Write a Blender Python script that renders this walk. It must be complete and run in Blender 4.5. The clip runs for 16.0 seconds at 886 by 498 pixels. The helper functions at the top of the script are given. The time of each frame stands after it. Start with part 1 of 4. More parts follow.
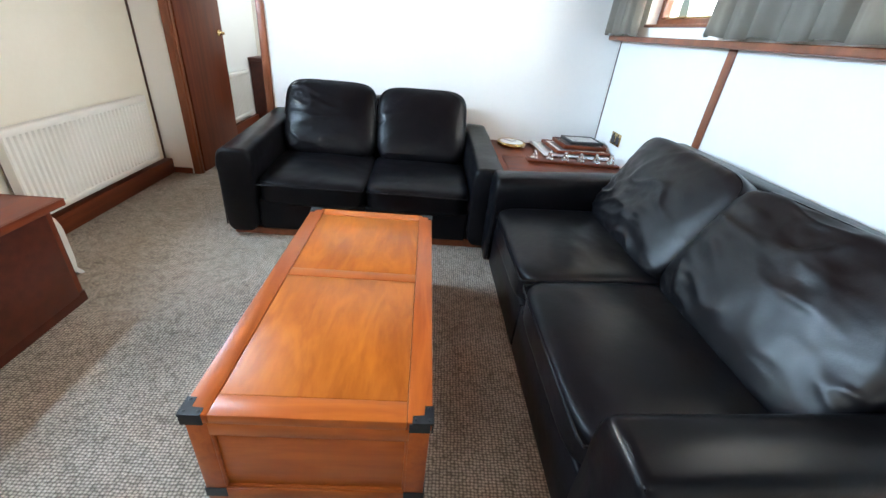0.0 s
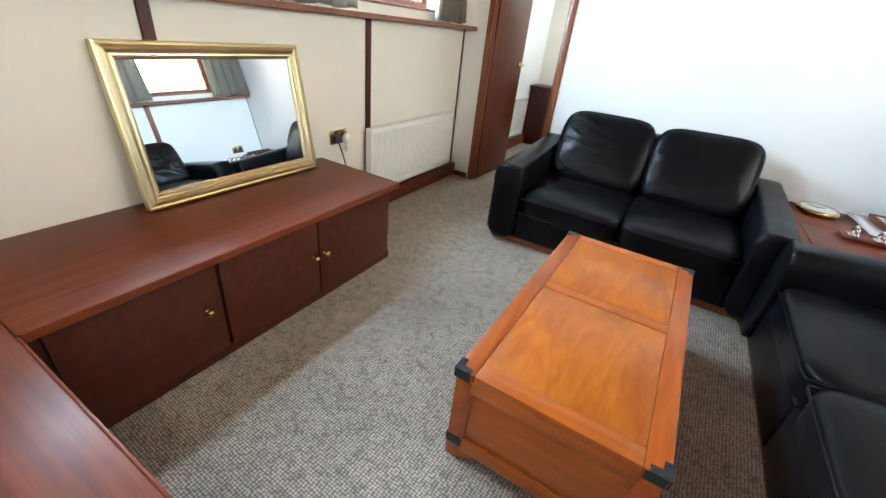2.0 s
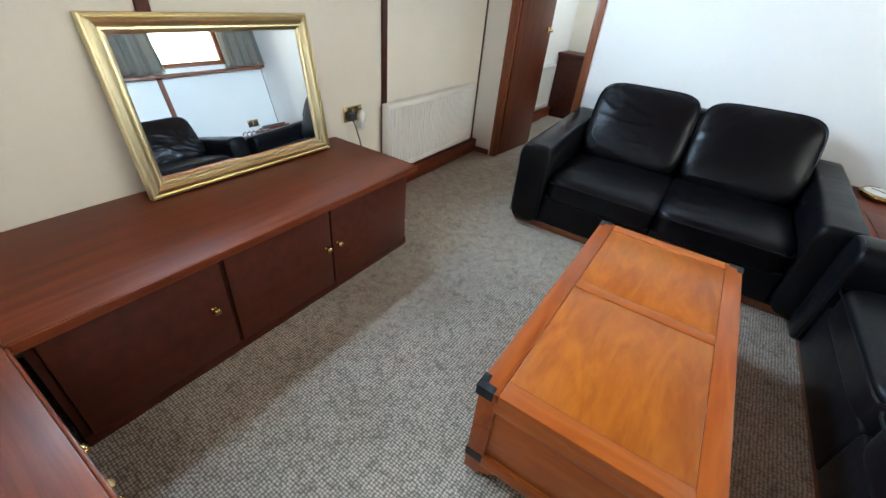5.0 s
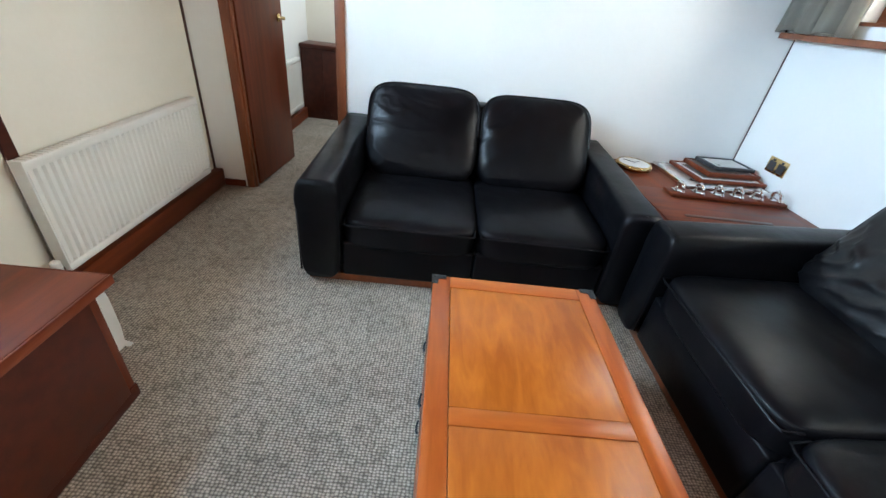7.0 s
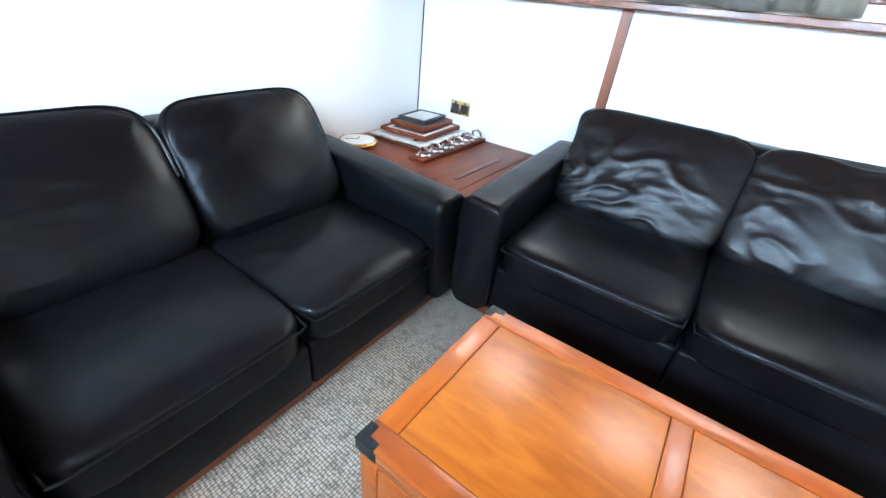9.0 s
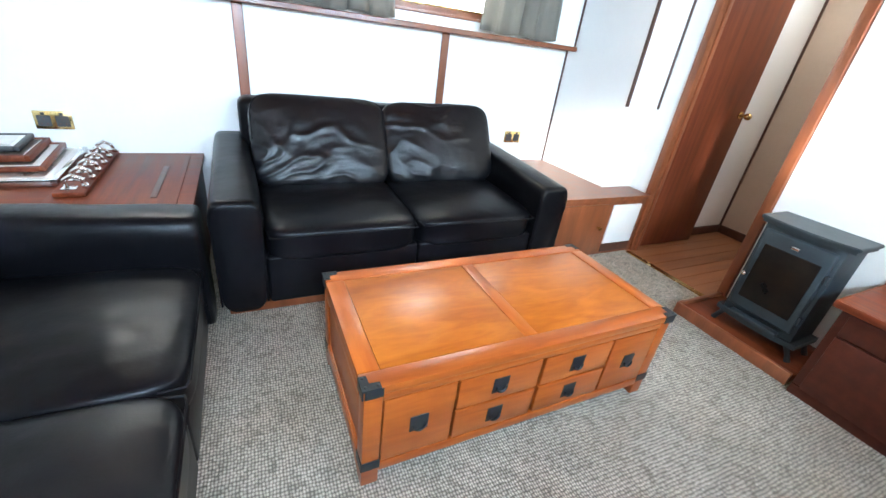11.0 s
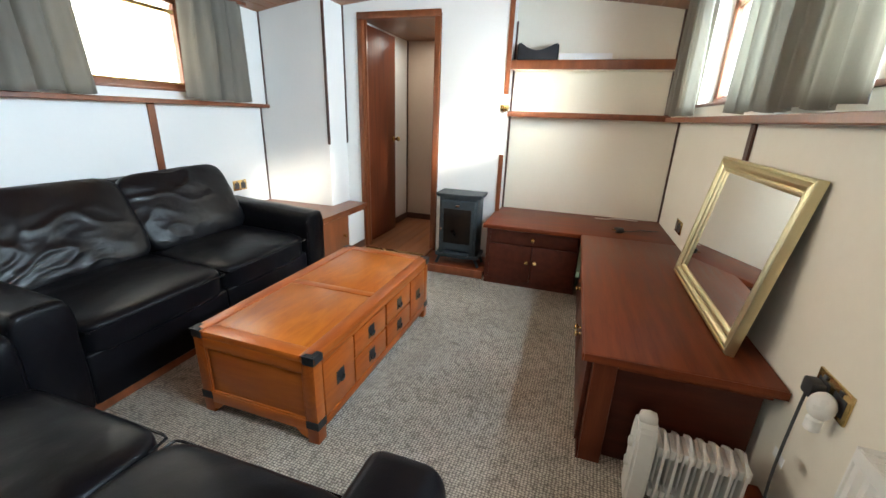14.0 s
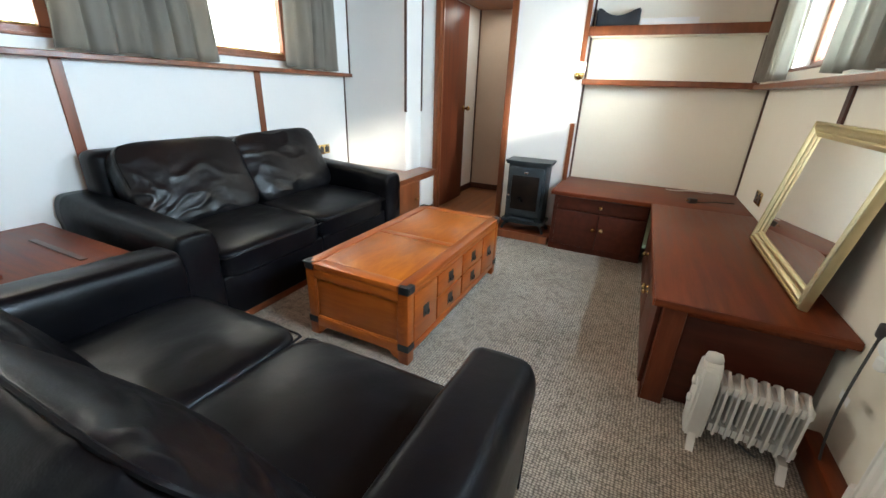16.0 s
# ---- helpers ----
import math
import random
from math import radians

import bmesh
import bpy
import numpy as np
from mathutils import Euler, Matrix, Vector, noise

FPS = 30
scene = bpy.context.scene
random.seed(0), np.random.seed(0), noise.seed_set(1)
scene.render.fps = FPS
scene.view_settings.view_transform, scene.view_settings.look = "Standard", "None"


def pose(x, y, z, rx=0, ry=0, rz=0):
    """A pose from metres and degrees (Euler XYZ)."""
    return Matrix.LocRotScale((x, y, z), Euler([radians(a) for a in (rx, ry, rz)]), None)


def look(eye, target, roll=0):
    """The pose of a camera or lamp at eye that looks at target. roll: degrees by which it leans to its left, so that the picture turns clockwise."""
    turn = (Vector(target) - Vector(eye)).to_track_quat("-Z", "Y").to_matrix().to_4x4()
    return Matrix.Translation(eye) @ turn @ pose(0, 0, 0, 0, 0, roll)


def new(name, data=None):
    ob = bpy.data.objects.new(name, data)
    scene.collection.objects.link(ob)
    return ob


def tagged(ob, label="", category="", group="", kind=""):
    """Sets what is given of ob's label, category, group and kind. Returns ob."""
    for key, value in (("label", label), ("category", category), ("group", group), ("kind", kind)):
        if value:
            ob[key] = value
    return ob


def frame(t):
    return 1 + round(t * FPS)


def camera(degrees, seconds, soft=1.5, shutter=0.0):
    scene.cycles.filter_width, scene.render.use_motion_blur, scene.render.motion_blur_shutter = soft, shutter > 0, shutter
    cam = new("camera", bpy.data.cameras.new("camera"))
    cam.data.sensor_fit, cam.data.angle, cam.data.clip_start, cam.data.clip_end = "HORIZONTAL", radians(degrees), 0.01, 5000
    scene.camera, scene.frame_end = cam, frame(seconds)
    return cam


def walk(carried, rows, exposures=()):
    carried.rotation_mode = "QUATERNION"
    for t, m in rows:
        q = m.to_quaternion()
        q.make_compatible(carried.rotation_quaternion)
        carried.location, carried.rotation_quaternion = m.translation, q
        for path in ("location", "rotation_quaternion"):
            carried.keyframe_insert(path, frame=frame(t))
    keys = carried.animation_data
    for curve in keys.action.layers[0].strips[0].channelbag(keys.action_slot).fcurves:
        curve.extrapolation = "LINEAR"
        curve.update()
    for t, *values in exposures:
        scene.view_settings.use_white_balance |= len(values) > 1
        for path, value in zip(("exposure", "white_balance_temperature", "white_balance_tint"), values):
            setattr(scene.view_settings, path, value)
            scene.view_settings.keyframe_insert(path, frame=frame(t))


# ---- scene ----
cam = camera(96.4, 16.0)
PATH = [
    (0, (0.511, -0.621, 1.222), (0.662, 1.123, 0.254), 6.1),
    (0.5, (0.446, -0.566, 1.203), (0.294, 1.147, 0.182), 5.8),
    (1, (0.375, -0.561, 1.219), (-0.122, 1.081, 0.192), 5.7),
    (1.5, (0.33, -0.647, 1.233), (-0.399, 0.918, 0.224), 5.6),
    (2, (0.338, -0.782, 1.264), (-0.493, 0.755, 0.29), 6.5),
    (2.5, (0.365, -0.89, 1.269), (-0.469, 0.607, 0.237), 6.6),
    (3, (0.396, -0.972, 1.263), (-0.469, 0.455, 0.161), 5.4),
    (3.5, (0.403, -0.989, 1.266), (-0.471, 0.417, 0.144), 5.3),
    (6, (0.130, -0.300, 1.278), (-0.660, 1.206, 0.228), 7.2),
    (6.5, (0.094, -0.154, 1.285), (-0.253, 1.532, 0.276), 8.4),
    (7, (-0.025, 0.028, 1.24), (0.058, 1.724, 0.183), 7.2),
    (7.5, (-0.115, 0.197, 1.242), (0.331, 1.853, 0.214), 7.0),
    (8, (-0.292, 0.415, 1.229), (0.629, 1.823, 0.147), 7.8),
    (8.5, (-0.366, 0.593, 1.21), (0.812, 1.785, 0.119), 7.6),
    (9, (-0.34, 0.812, 1.197), (1.102, 1.723, 0.152), 6.6),
    (9.5, (-0.333, 0.948, 1.176), (1.266, 1.522, 0.121), 8.7),
    (10, (-0.435, 1.083, 1.15), (1.331, 0.922, 0.224), 8.2),
    (11.2, (-0.700, 1.480, 1.205), (0.800, 0.560, 0.300), 8.0),
    (12.5, (-0.694, 2.014, 1.278), (0.391, 0.579, 0.404), 7.5),
    (13, (-0.749, 2.071, 1.251), (0.369, 0.657, 0.384), 5.7),
    (13.5, (-0.775, 2.125, 1.247), (-0.036, 0.44, 0.464), 5.9),
    (14, (-0.793, 2.224, 1.248), (-0.223, 0.416, 0.612), 2.1),
    (14.5, (-0.806, 2.343, 1.22), (-0.245, 0.543, 0.552), 2.4),
    (15, (-0.793, 2.405, 1.202), (-0.223, 0.619, 0.504), 2.2),
    (15.5, (-0.77, 2.438, 1.192), (-0.101, 0.687, 0.495), 1.8),
    (16, (-0.746, 2.476, 1.187), (0.041, 0.796, 0.439), 2.2),
]
walk(cam, [(t, look(eye, target, roll)) for t, eye, target, roll in PATH], [(0, 0.48, 5950, 5), (1, 0.44, 6050, 4), (3.5, 0.2, 5950, 5), (6, 0.05, 5850, 2), (7.5, 0.34, 5850, 4), (9, 0.8, 5700, 5), (10, 0.85, 5750, 5), (12.5, 0.16, 6300, 5), (14.5, -0.04, 6600, 6), (16, -0.04, 6450, 5)])


# ---- world and light ----
world = bpy.data.worlds.new("sky")
scene.world = world
world.use_nodes = True
wn = world.node_tree.nodes
sky = wn.new("ShaderNodeTexSky")
sky.sky_type, sky.sun_disc = "NISHITA", False
sky.sun_elevation, sky.sun_rotation = radians(15.1), radians(306.9)
world.node_tree.links.new(sky.outputs[0], wn["Background"].inputs[0])
wn["Background"].inputs[1].default_value = 0.12


def lamp(name, kind, m, energy, color=(1, 1, 1), size=(1, 1), angle=0.5):
    d = bpy.data.lights.new(name, kind)
    d.energy, d.color = energy, color
    if kind == "AREA":
        d.shape, d.size, d.size_y = "RECTANGLE", size[0], size[1]
    elif kind == "SUN":
        d.angle = radians(angle)
    else:
        d.shadow_soft_size = size[0]
    ob = new(name, d)
    ob.matrix_world = m
    return ob


WIN_E = [(-0.16, 0.66), (1.34, 2.16)]
# North end of the second west opening is unseen, widened for the sun patch
WIN_W = [(-0.56, 0.50), (0.86, 1.96)]
WZ0, WZ1 = 1.345, 1.955
lamp("sun", "SUN", look((0, 0, 0), (0.80, -0.60, -0.27)), 5.0, (1, 0.93, 0.82), angle=4.0)
for a, b in WIN_E:
    lamp("window_daylight", "AREA", look((2.12, (a + b) / 2, 1.70), (0.4, (a + b) / 2, 1.45)), 36, (1.0, 0.95, 0.85), (1.0, 0.75))
for a, b in WIN_W:
    lamp("window_daylight", "AREA", look((-1.72, (a + b) / 2, 1.70), (0.3, (a + b) / 2, 1.45)), 116, (0.63, 0.81, 1.0), (1.0, 0.75))
lamp("wall_lamp_bulb", "POINT", Matrix.Translation((-0.212, -1.055, 1.385)), 9, (1, 0.93, 0.80), (0.035, 0))
# Fill lamp added under the hall ceiling; the hall has no window
lamp("hall_fill", "AREA", look((-0.6, 4.2, 1.95), (-0.9, 4.0, 0)), 16, (0.95, 0.97, 1), (0.7, 0.7))
# Second added fill, brightens the windowless corridor from just below its ceiling
lamp("corridor_fill", "AREA", look((0.75, -1.9, 2.0), (0.75, -1.9, 0)), 4, (1, 0.97, 0.92), (0.4, 0.4))


# ---- materials ----
def material(name, c1, c2, rough=0.5, scale=8.0, detail=6.0, bump=0.1, bscale=60.0, stretch=(1, 1, 1), metal=0.0, coat=0.0, rvar=0.1, rand=0.0, dist=0.002, spec=0.5):
    """Two colours mixed by a large and a small noise, with fine relief."""
    m = bpy.data.materials.new(name)
    m.use_nodes = True
    n, l = m.node_tree.nodes, m.node_tree.links
    p = n["Principled BSDF"]
    tc, mp = n.new("ShaderNodeTexCoord"), n.new("ShaderNodeMapping")
    mp.inputs["Scale"].default_value = stretch
    l.new(tc.outputs["Object"], mp.inputs["Vector"])
    big, small = n.new("ShaderNodeTexNoise"), n.new("ShaderNodeTexNoise")
    big.inputs["Scale"].default_value, big.inputs["Detail"].default_value = scale, detail
    small.inputs["Scale"].default_value, small.inputs["Detail"].default_value = bscale, 4
    mix, ramp = n.new("ShaderNodeMix"), n.new("ShaderNodeMapRange")
    mix.data_type = "RGBA"
    mix.inputs[6].default_value, mix.inputs[7].default_value = (*c1, 1), (*c2, 1)
    ramp.inputs["From Min"].default_value, ramp.inputs["From Max"].default_value = 0.32, 0.68
    add = n.new("ShaderNodeMath")
    add.operation = "MULTIPLY_ADD"
    add.inputs[1].default_value, add.inputs[2].default_value = 0.25, -0.125
    sm = n.new("ShaderNodeMath")
    l.new(small.outputs[0], add.inputs[0])
    l.new(big.outputs[0], sm.inputs[0])
    l.new(add.outputs[0], sm.inputs[1])
    l.new(sm.outputs[0], ramp.inputs["Value"])
    l.new(ramp.outputs[0], mix.inputs[0])
    if rand:
        info, hsv, rr = n.new("ShaderNodeObjectInfo"), n.new("ShaderNodeHueSaturation"), n.new("ShaderNodeMapRange")
        rr.inputs["To Min"].default_value, rr.inputs["To Max"].default_value = 1 - rand, 1 + rand
        l.new(info.outputs["Random"], rr.inputs["Value"])
        l.new(rr.outputs[0], hsv.inputs["Value"])
        l.new(mix.outputs[2], hsv.inputs["Color"])
        l.new(hsv.outputs[0], p.inputs["Base Color"])
    else:
        l.new(mix.outputs[2], p.inputs["Base Color"])
    rg = n.new("ShaderNodeMapRange")
    rg.inputs["To Min"].default_value, rg.inputs["To Max"].default_value = max(rough - rvar, 0.02), min(rough + rvar, 1)
    l.new(big.outputs[0], rg.inputs["Value"])
    l.new(rg.outputs[0], p.inputs["Roughness"])
    p.inputs["Metallic"].default_value, p.inputs["Coat Weight"].default_value = metal, coat
    p.inputs["Specular IOR Level"].default_value = spec
    p.inputs["Coat Roughness"].default_value = 0.2
    if bump:
        b = n.new("ShaderNodeBump")
        b.inputs["Strength"].default_value, b.inputs["Distance"].default_value = bump, dist
        l.new(small.outputs[0], b.inputs["Height"])
        l.new(b.outputs[0], p.inputs["Normal"])
    for t in (big, small):
        l.new(mp.outputs[0], t.inputs["Vector"])
    return m


M_WALL = material("cream_wall_panel", (0.79, 0.745, 0.63), (0.84, 0.80, 0.69), 0.55, 1.3, 4, 0.06, 45, rvar=0.06)
M_WALL_E = material("white_wall_panel", (0.83, 0.83, 0.80), (0.87, 0.87, 0.84), 0.5, 1.3, 4, 0.06, 45, rvar=0.06)
M_WALL_D = material("tan_corridor_panel", (0.52, 0.40, 0.30), (0.58, 0.45, 0.34), 0.5, 2, 4, 0.06, 45)
M_MAH_Y = material("mahogany_grain_y", (0.115, 0.024, 0.007), (0.19, 0.042, 0.013), 0.42, 9, 8, 0.08, 60, (3.2, 0.22, 3.2), coat=0.03, spec=0.22, rand=0.08)
M_MAH_X = material("mahogany_grain_x", (0.085, 0.017, 0.006), (0.19, 0.042, 0.013), 0.42, 9, 8, 0.08, 60, (0.22, 3.2, 3.2), coat=0.03, spec=0.22, rand=0.08)
M_MAH_Z = material("mahogany_grain_z", (0.100, 0.022, 0.009), (0.160, 0.040, 0.016), 0.36, 9, 8, 0.08, 60, (3.2, 3.2, 0.22), coat=0.03, spec=0.22, rand=0.08)
M_DARK = material("dark_mahogany_door", (0.050, 0.010, 0.005), (0.080, 0.017, 0.008), 0.40, 7, 8, 0.06, 60, (3.2, 0.3, 3.2), coat=0.04, spec=0.3, rand=0.1)
M_TRIM = material("hardwood_trim", (0.155, 0.044, 0.015), (0.24, 0.070, 0.024), 0.36, 9, 8, 0.08, 60, (2, 2, 0.3), coat=0.2)
M_TRIM_D = material("dark_panel_strip", (0.055, 0.022, 0.014), (0.085, 0.035, 0.022), 0.4, 9, 6, 0.06, 60, (2, 2, 0.3))
M_CHEST = material("honey_chest_top", (0.28, 0.066, 0.005), (0.41, 0.118, 0.010), 0.36, 5.5, 10, 0.10, 38, (2.4, 0.6, 2.4), coat=0.06, spec=0.36, rvar=0.10)
M_CHEST_E = material("honey_chest_edge", (0.25, 0.050, 0.006), (0.35, 0.082, 0.010), 0.34, 8, 9, 0.10, 38, (2.6, 0.35, 2.6), coat=0.15, spec=0.4, rand=0.07)
M_CHEST_X = material("honey_chest_side", (0.29, 0.062, 0.006), (0.39, 0.098, 0.011), 0.34, 8, 9, 0.10, 38, (0.35, 2.6, 2.6), coat=0.15, spec=0.4, rand=0.07)
for m in (M_CHEST, M_CHEST_E, M_CHEST_X):
    m.node_tree.nodes["Noise Texture"].inputs["Distortion"].default_value = 1.4
M_IRON = material("black_iron", (0.018, 0.022, 0.026), (0.035, 0.042, 0.048), 0.45, 20, 5, 0.2, 120, metal=0.6)
M_STOVE = material("stove_black", (0.014, 0.022, 0.027), (0.024, 0.036, 0.043), 0.48, 12, 5, 0.15, 160)
M_GLASS_D = material("stove_glass", (0.004, 0.003, 0.003), (0.012, 0.007, 0.004), 0.3, 9, 3, 0, 50, spec=0.2)
M_GOLD = material("gilt_frame", (0.66, 0.57, 0.33), (0.72, 0.63, 0.39), 0.30, 4, 3, 0.02, 60, metal=1.0, rvar=0.04)
M_BRASS = material("brass", (0.60, 0.42, 0.16), (0.72, 0.54, 0.26), 0.25, 15, 4, 0.03, 90, metal=1.0)
M_CHROME = material("chrome", (0.78, 0.78, 0.76), (0.86, 0.86, 0.85), 0.16, 15, 4, 0.02, 90, metal=1.0)
M_SILVER = material("silver_plate", (0.62, 0.60, 0.56), (0.75, 0.73, 0.70), 0.3, 18, 5, 0.05, 90, metal=0.8)
M_ENAMEL = material("white_enamel", (0.80, 0.79, 0.74), (0.85, 0.84, 0.80), 0.35, 3, 4, 0.03, 60)
M_HEATER = material("heater_white", (0.60, 0.59, 0.54), (0.68, 0.67, 0.62), 0.4, 4, 4, 0.03, 60)
M_GREY = material("dark_grey_plastic", (0.03, 0.03, 0.032), (0.05, 0.05, 0.052), 0.45, 9, 4, 0.1, 90)
M_CLEAR = material("pale_plastic", (0.72, 0.72, 0.68), (0.8, 0.8, 0.77), 0.3, 9, 4, 0.05, 90)
M_FABRIC = material("charcoal_fabric", (0.02, 0.021, 0.024), (0.035, 0.036, 0.04), 0.85, 9, 4, 0.4, 220)
M_PAPER = material("paper", (0.78, 0.78, 0.76), (0.84, 0.84, 0.82), 0.6, 3, 3, 0.03, 60)
M_CEIL = material("ceiling_board", (0.20, 0.075, 0.028), (0.30, 0.115, 0.045), 0.4, 6, 8, 0.08, 50, (3, 0.25, 3), coat=0.15)
M_CURTAIN = material("grey_curtain", (0.20, 0.185, 0.155), (0.29, 0.27, 0.23), 0.85, 5, 5, 0.35, 320, (1, 1, 0.5))
cn, cl = M_CURTAIN.node_tree.nodes, M_CURTAIN.node_tree.links
thin, blend = cn.new("ShaderNodeBsdfTranslucent"), cn.new("ShaderNodeMixShader")
thin.inputs["Color"].default_value = (0.50, 0.47, 0.40, 1)
blend.inputs[0].default_value = 0.42
cl.new(cn["Principled BSDF"].outputs[0], blend.inputs[1])
cl.new(thin.outputs[0], blend.inputs[2])
cl.new(blend.outputs[0], cn["Material Output"].inputs["Surface"])
M_CORK = material("photo_dark", (0.06, 0.05, 0.04), (0.16, 0.13, 0.11), 0.4, 14, 5, 0.03, 60)
M_WOODFLOOR = material("corridor_boards", (0.26, 0.10, 0.04), (0.36, 0.15, 0.06), 0.38, 6, 8, 0.08, 50, (3, 0.25, 3), coat=0.15, rand=0.12)
M_FIELD = material("far_bank", (0.10, 0.13, 0.07), (0.16, 0.19, 0.11), 0.9, 0.1, 5, 0, 5)


def leather(name, rough, spec):
    m = material(name, (0.0028, 0.0028, 0.0036), (0.006, 0.0058, 0.0072), rough, 3.0, 6, 0.22, 14, rvar=0.05, dist=0.008, spec=spec)
    n, l = m.node_tree.nodes, m.node_tree.links
    v, b2 = n.new("ShaderNodeTexVoronoi"), n.new("ShaderNodeBump")
    v.inputs["Scale"].default_value = 260
    b2.inputs["Strength"].default_value, b2.inputs["Distance"].default_value = 0.12, 0.001
    tc = n["Texture Coordinate"]
    l.new(tc.outputs["Object"], v.inputs["Vector"])
    l.new(v.outputs["Distance"], b2.inputs["Height"])
    l.new(n["Bump"].outputs[0], b2.inputs["Normal"])
    l.new(b2.outputs[0], n["Principled BSDF"].inputs["Normal"])
    return m


M_LEATHER = leather("black_leather", 0.31, 0.14)
M_LEATHER_WORN = leather("polished_black_leather", 0.35, 0.34)


def carpet():
    m = material("loop_carpet", (0.36, 0.315, 0.255), (0.48, 0.425, 0.355), 0.95, 2.2, 5, 0, 70, rvar=0.03, spec=0.1)
    n, l = m.node_tree.nodes, m.node_tree.links
    p, tc = n["Principled BSDF"], n["Texture Coordinate"]
    mp = n.new("ShaderNodeMapping")
    mp.inputs["Rotation"].default_value = (0, 0, radians(2))
    mp.inputs["Scale"].default_value = (84, 104, 84)
    warp, wmul, wadd = n.new("ShaderNodeTexNoise"), n.new("ShaderNodeVectorMath"), n.new("ShaderNodeVectorMath")
    warp.inputs["Scale"].default_value = 22
    wmul.operation, wadd.operation = "SCALE", "ADD"
    wmul.inputs["Scale"].default_value = 0.008
    l.new(tc.outputs["Object"], warp.inputs["Vector"])
    l.new(warp.outputs["Color"], wmul.inputs[0])
    l.new(tc.outputs["Object"], wadd.inputs[0])
    l.new(wmul.outputs[0], wadd.inputs[1])
    l.new(wadd.outputs[0], mp.inputs["Vector"])
    vor = n.new("ShaderNodeTexVoronoi")
    vor.inputs["Scale"].default_value, vor.inputs["Randomness"].default_value = 1.0, 0.28
    l.new(mp.outputs[0], vor.inputs["Vector"])
    rng = n.new("ShaderNodeMapRange")
    rng.inputs["From Min"].default_value, rng.inputs["From Max"].default_value = 0.12, 0.62
    rng.inputs["To Min"].default_value, rng.inputs["To Max"].default_value = 1.42, 0.36
    l.new(vor.outputs["Distance"], rng.inputs["Value"])
    mul = n.new("ShaderNodeMix")
    mul.data_type, mul.blend_type = "RGBA", "MULTIPLY"
    mul.inputs[0].default_value = 1
    mix = n["Mix"]
    l.new(mix.outputs[2], mul.inputs[6])
    l.new(rng.outputs[0], mul.inputs[7])
    l.new(mul.outputs[2], p.inputs["Base Color"])
    b = n.new("ShaderNodeBump")
    b.invert = True
    b.inputs["Strength"].default_value, b.inputs["Distance"].default_value = 0.8, 0.006
    l.new(vor.outputs["Distance"], b.inputs["Height"])
    l.new(b.outputs[0], p.inputs["Normal"])
    return m


M_CARPET = carpet()
M_MIRROR = bpy.data.materials.new("mirror_glass")
M_MIRROR.use_nodes = True
pm = M_MIRROR.node_tree.nodes["Principled BSDF"]
pm.inputs["Metallic"].default_value, pm.inputs["Roughness"].default_value = 1, 0.01
pm.inputs["Base Color"].default_value = (0.9, 0.91, 0.9, 1)
M_PANE = bpy.data.materials.new("window_glass")
M_PANE.use_nodes = True
pp = M_PANE.node_tree.nodes["Principled BSDF"]
pp.inputs["Transmission Weight"].default_value, pp.inputs["Roughness"].default_value = 1, 0.0
pp.inputs["IOR"].default_value = 1.45
M_LAMP = bpy.data.materials.new("white_lamp_shade")
M_LAMP.use_nodes = True
pl = M_LAMP.node_tree.nodes["Principled BSDF"]
pl.inputs["Base Color"].default_value = (0.9, 0.88, 0.82, 1)
pl.inputs["Roughness"].default_value = 0.45
pl.inputs["Emission Color"].default_value, pl.inputs["Emission Strength"].default_value = (1, 0.94, 0.82, 1), 2.5


# ---- mesh helpers ----
def box(bm, lo, hi, bev=0.0, seg=2):
    r = bmesh.ops.create_cube(bm, size=1)
    for v in r["verts"]:
        v.co = Vector([lo[i] + (v.co[i] + 0.5) * (hi[i] - lo[i]) for i in range(3)])
    if bev:
        es = list({e for v in r["verts"] for e in v.link_edges})
        bmesh.ops.bevel(bm, geom=es, offset=bev, segments=seg, affect="EDGES", profile=0.5)
    return bm


def rod(bm, a, b, r, seg=14, r2=None):
    a, b = Vector(a), Vector(b)
    m = Matrix.Translation((a + b) / 2) @ (b - a).to_track_quat("Z", "Y").to_matrix().to_4x4()
    bmesh.ops.create_cone(bm, cap_ends=True, segments=seg, radius1=r, radius2=r if r2 is None else r2, depth=(b - a).length, matrix=m)
    return bm


def ball(bm, c, r, flat=(1, 1, 1)):
    bmesh.ops.create_uvsphere(bm, u_segments=14, v_segments=9, radius=r, matrix=Matrix.Translation(c) @ Matrix.Diagonal((*flat, 1)))
    return bm


def lathe(bm, prof, c=(0, 0, 0), seg=32, axis="z"):
    rings = []
    for r, h in prof:
        ring = []
        for i in range(seg):
            a = 2 * math.pi * i / seg
            q = (r * math.cos(a), r * math.sin(a), h)
            if axis == "x":
                q = (h, r * math.cos(a), r * math.sin(a))
            if axis == "y":
                q = (r * math.sin(a), h, r * math.cos(a))
            ring.append(bm.verts.new(Vector(q) + Vector(c)))
        rings.append(ring)
    for a, b in zip(rings, rings[1:]):
        for i in range(seg):
            bm.faces.new((a[i], a[(i + 1) % seg], b[(i + 1) % seg], b[i]))
    bm.faces.new(rings[0][::-1])
    bm.faces.new(rings[-1])
    return bm


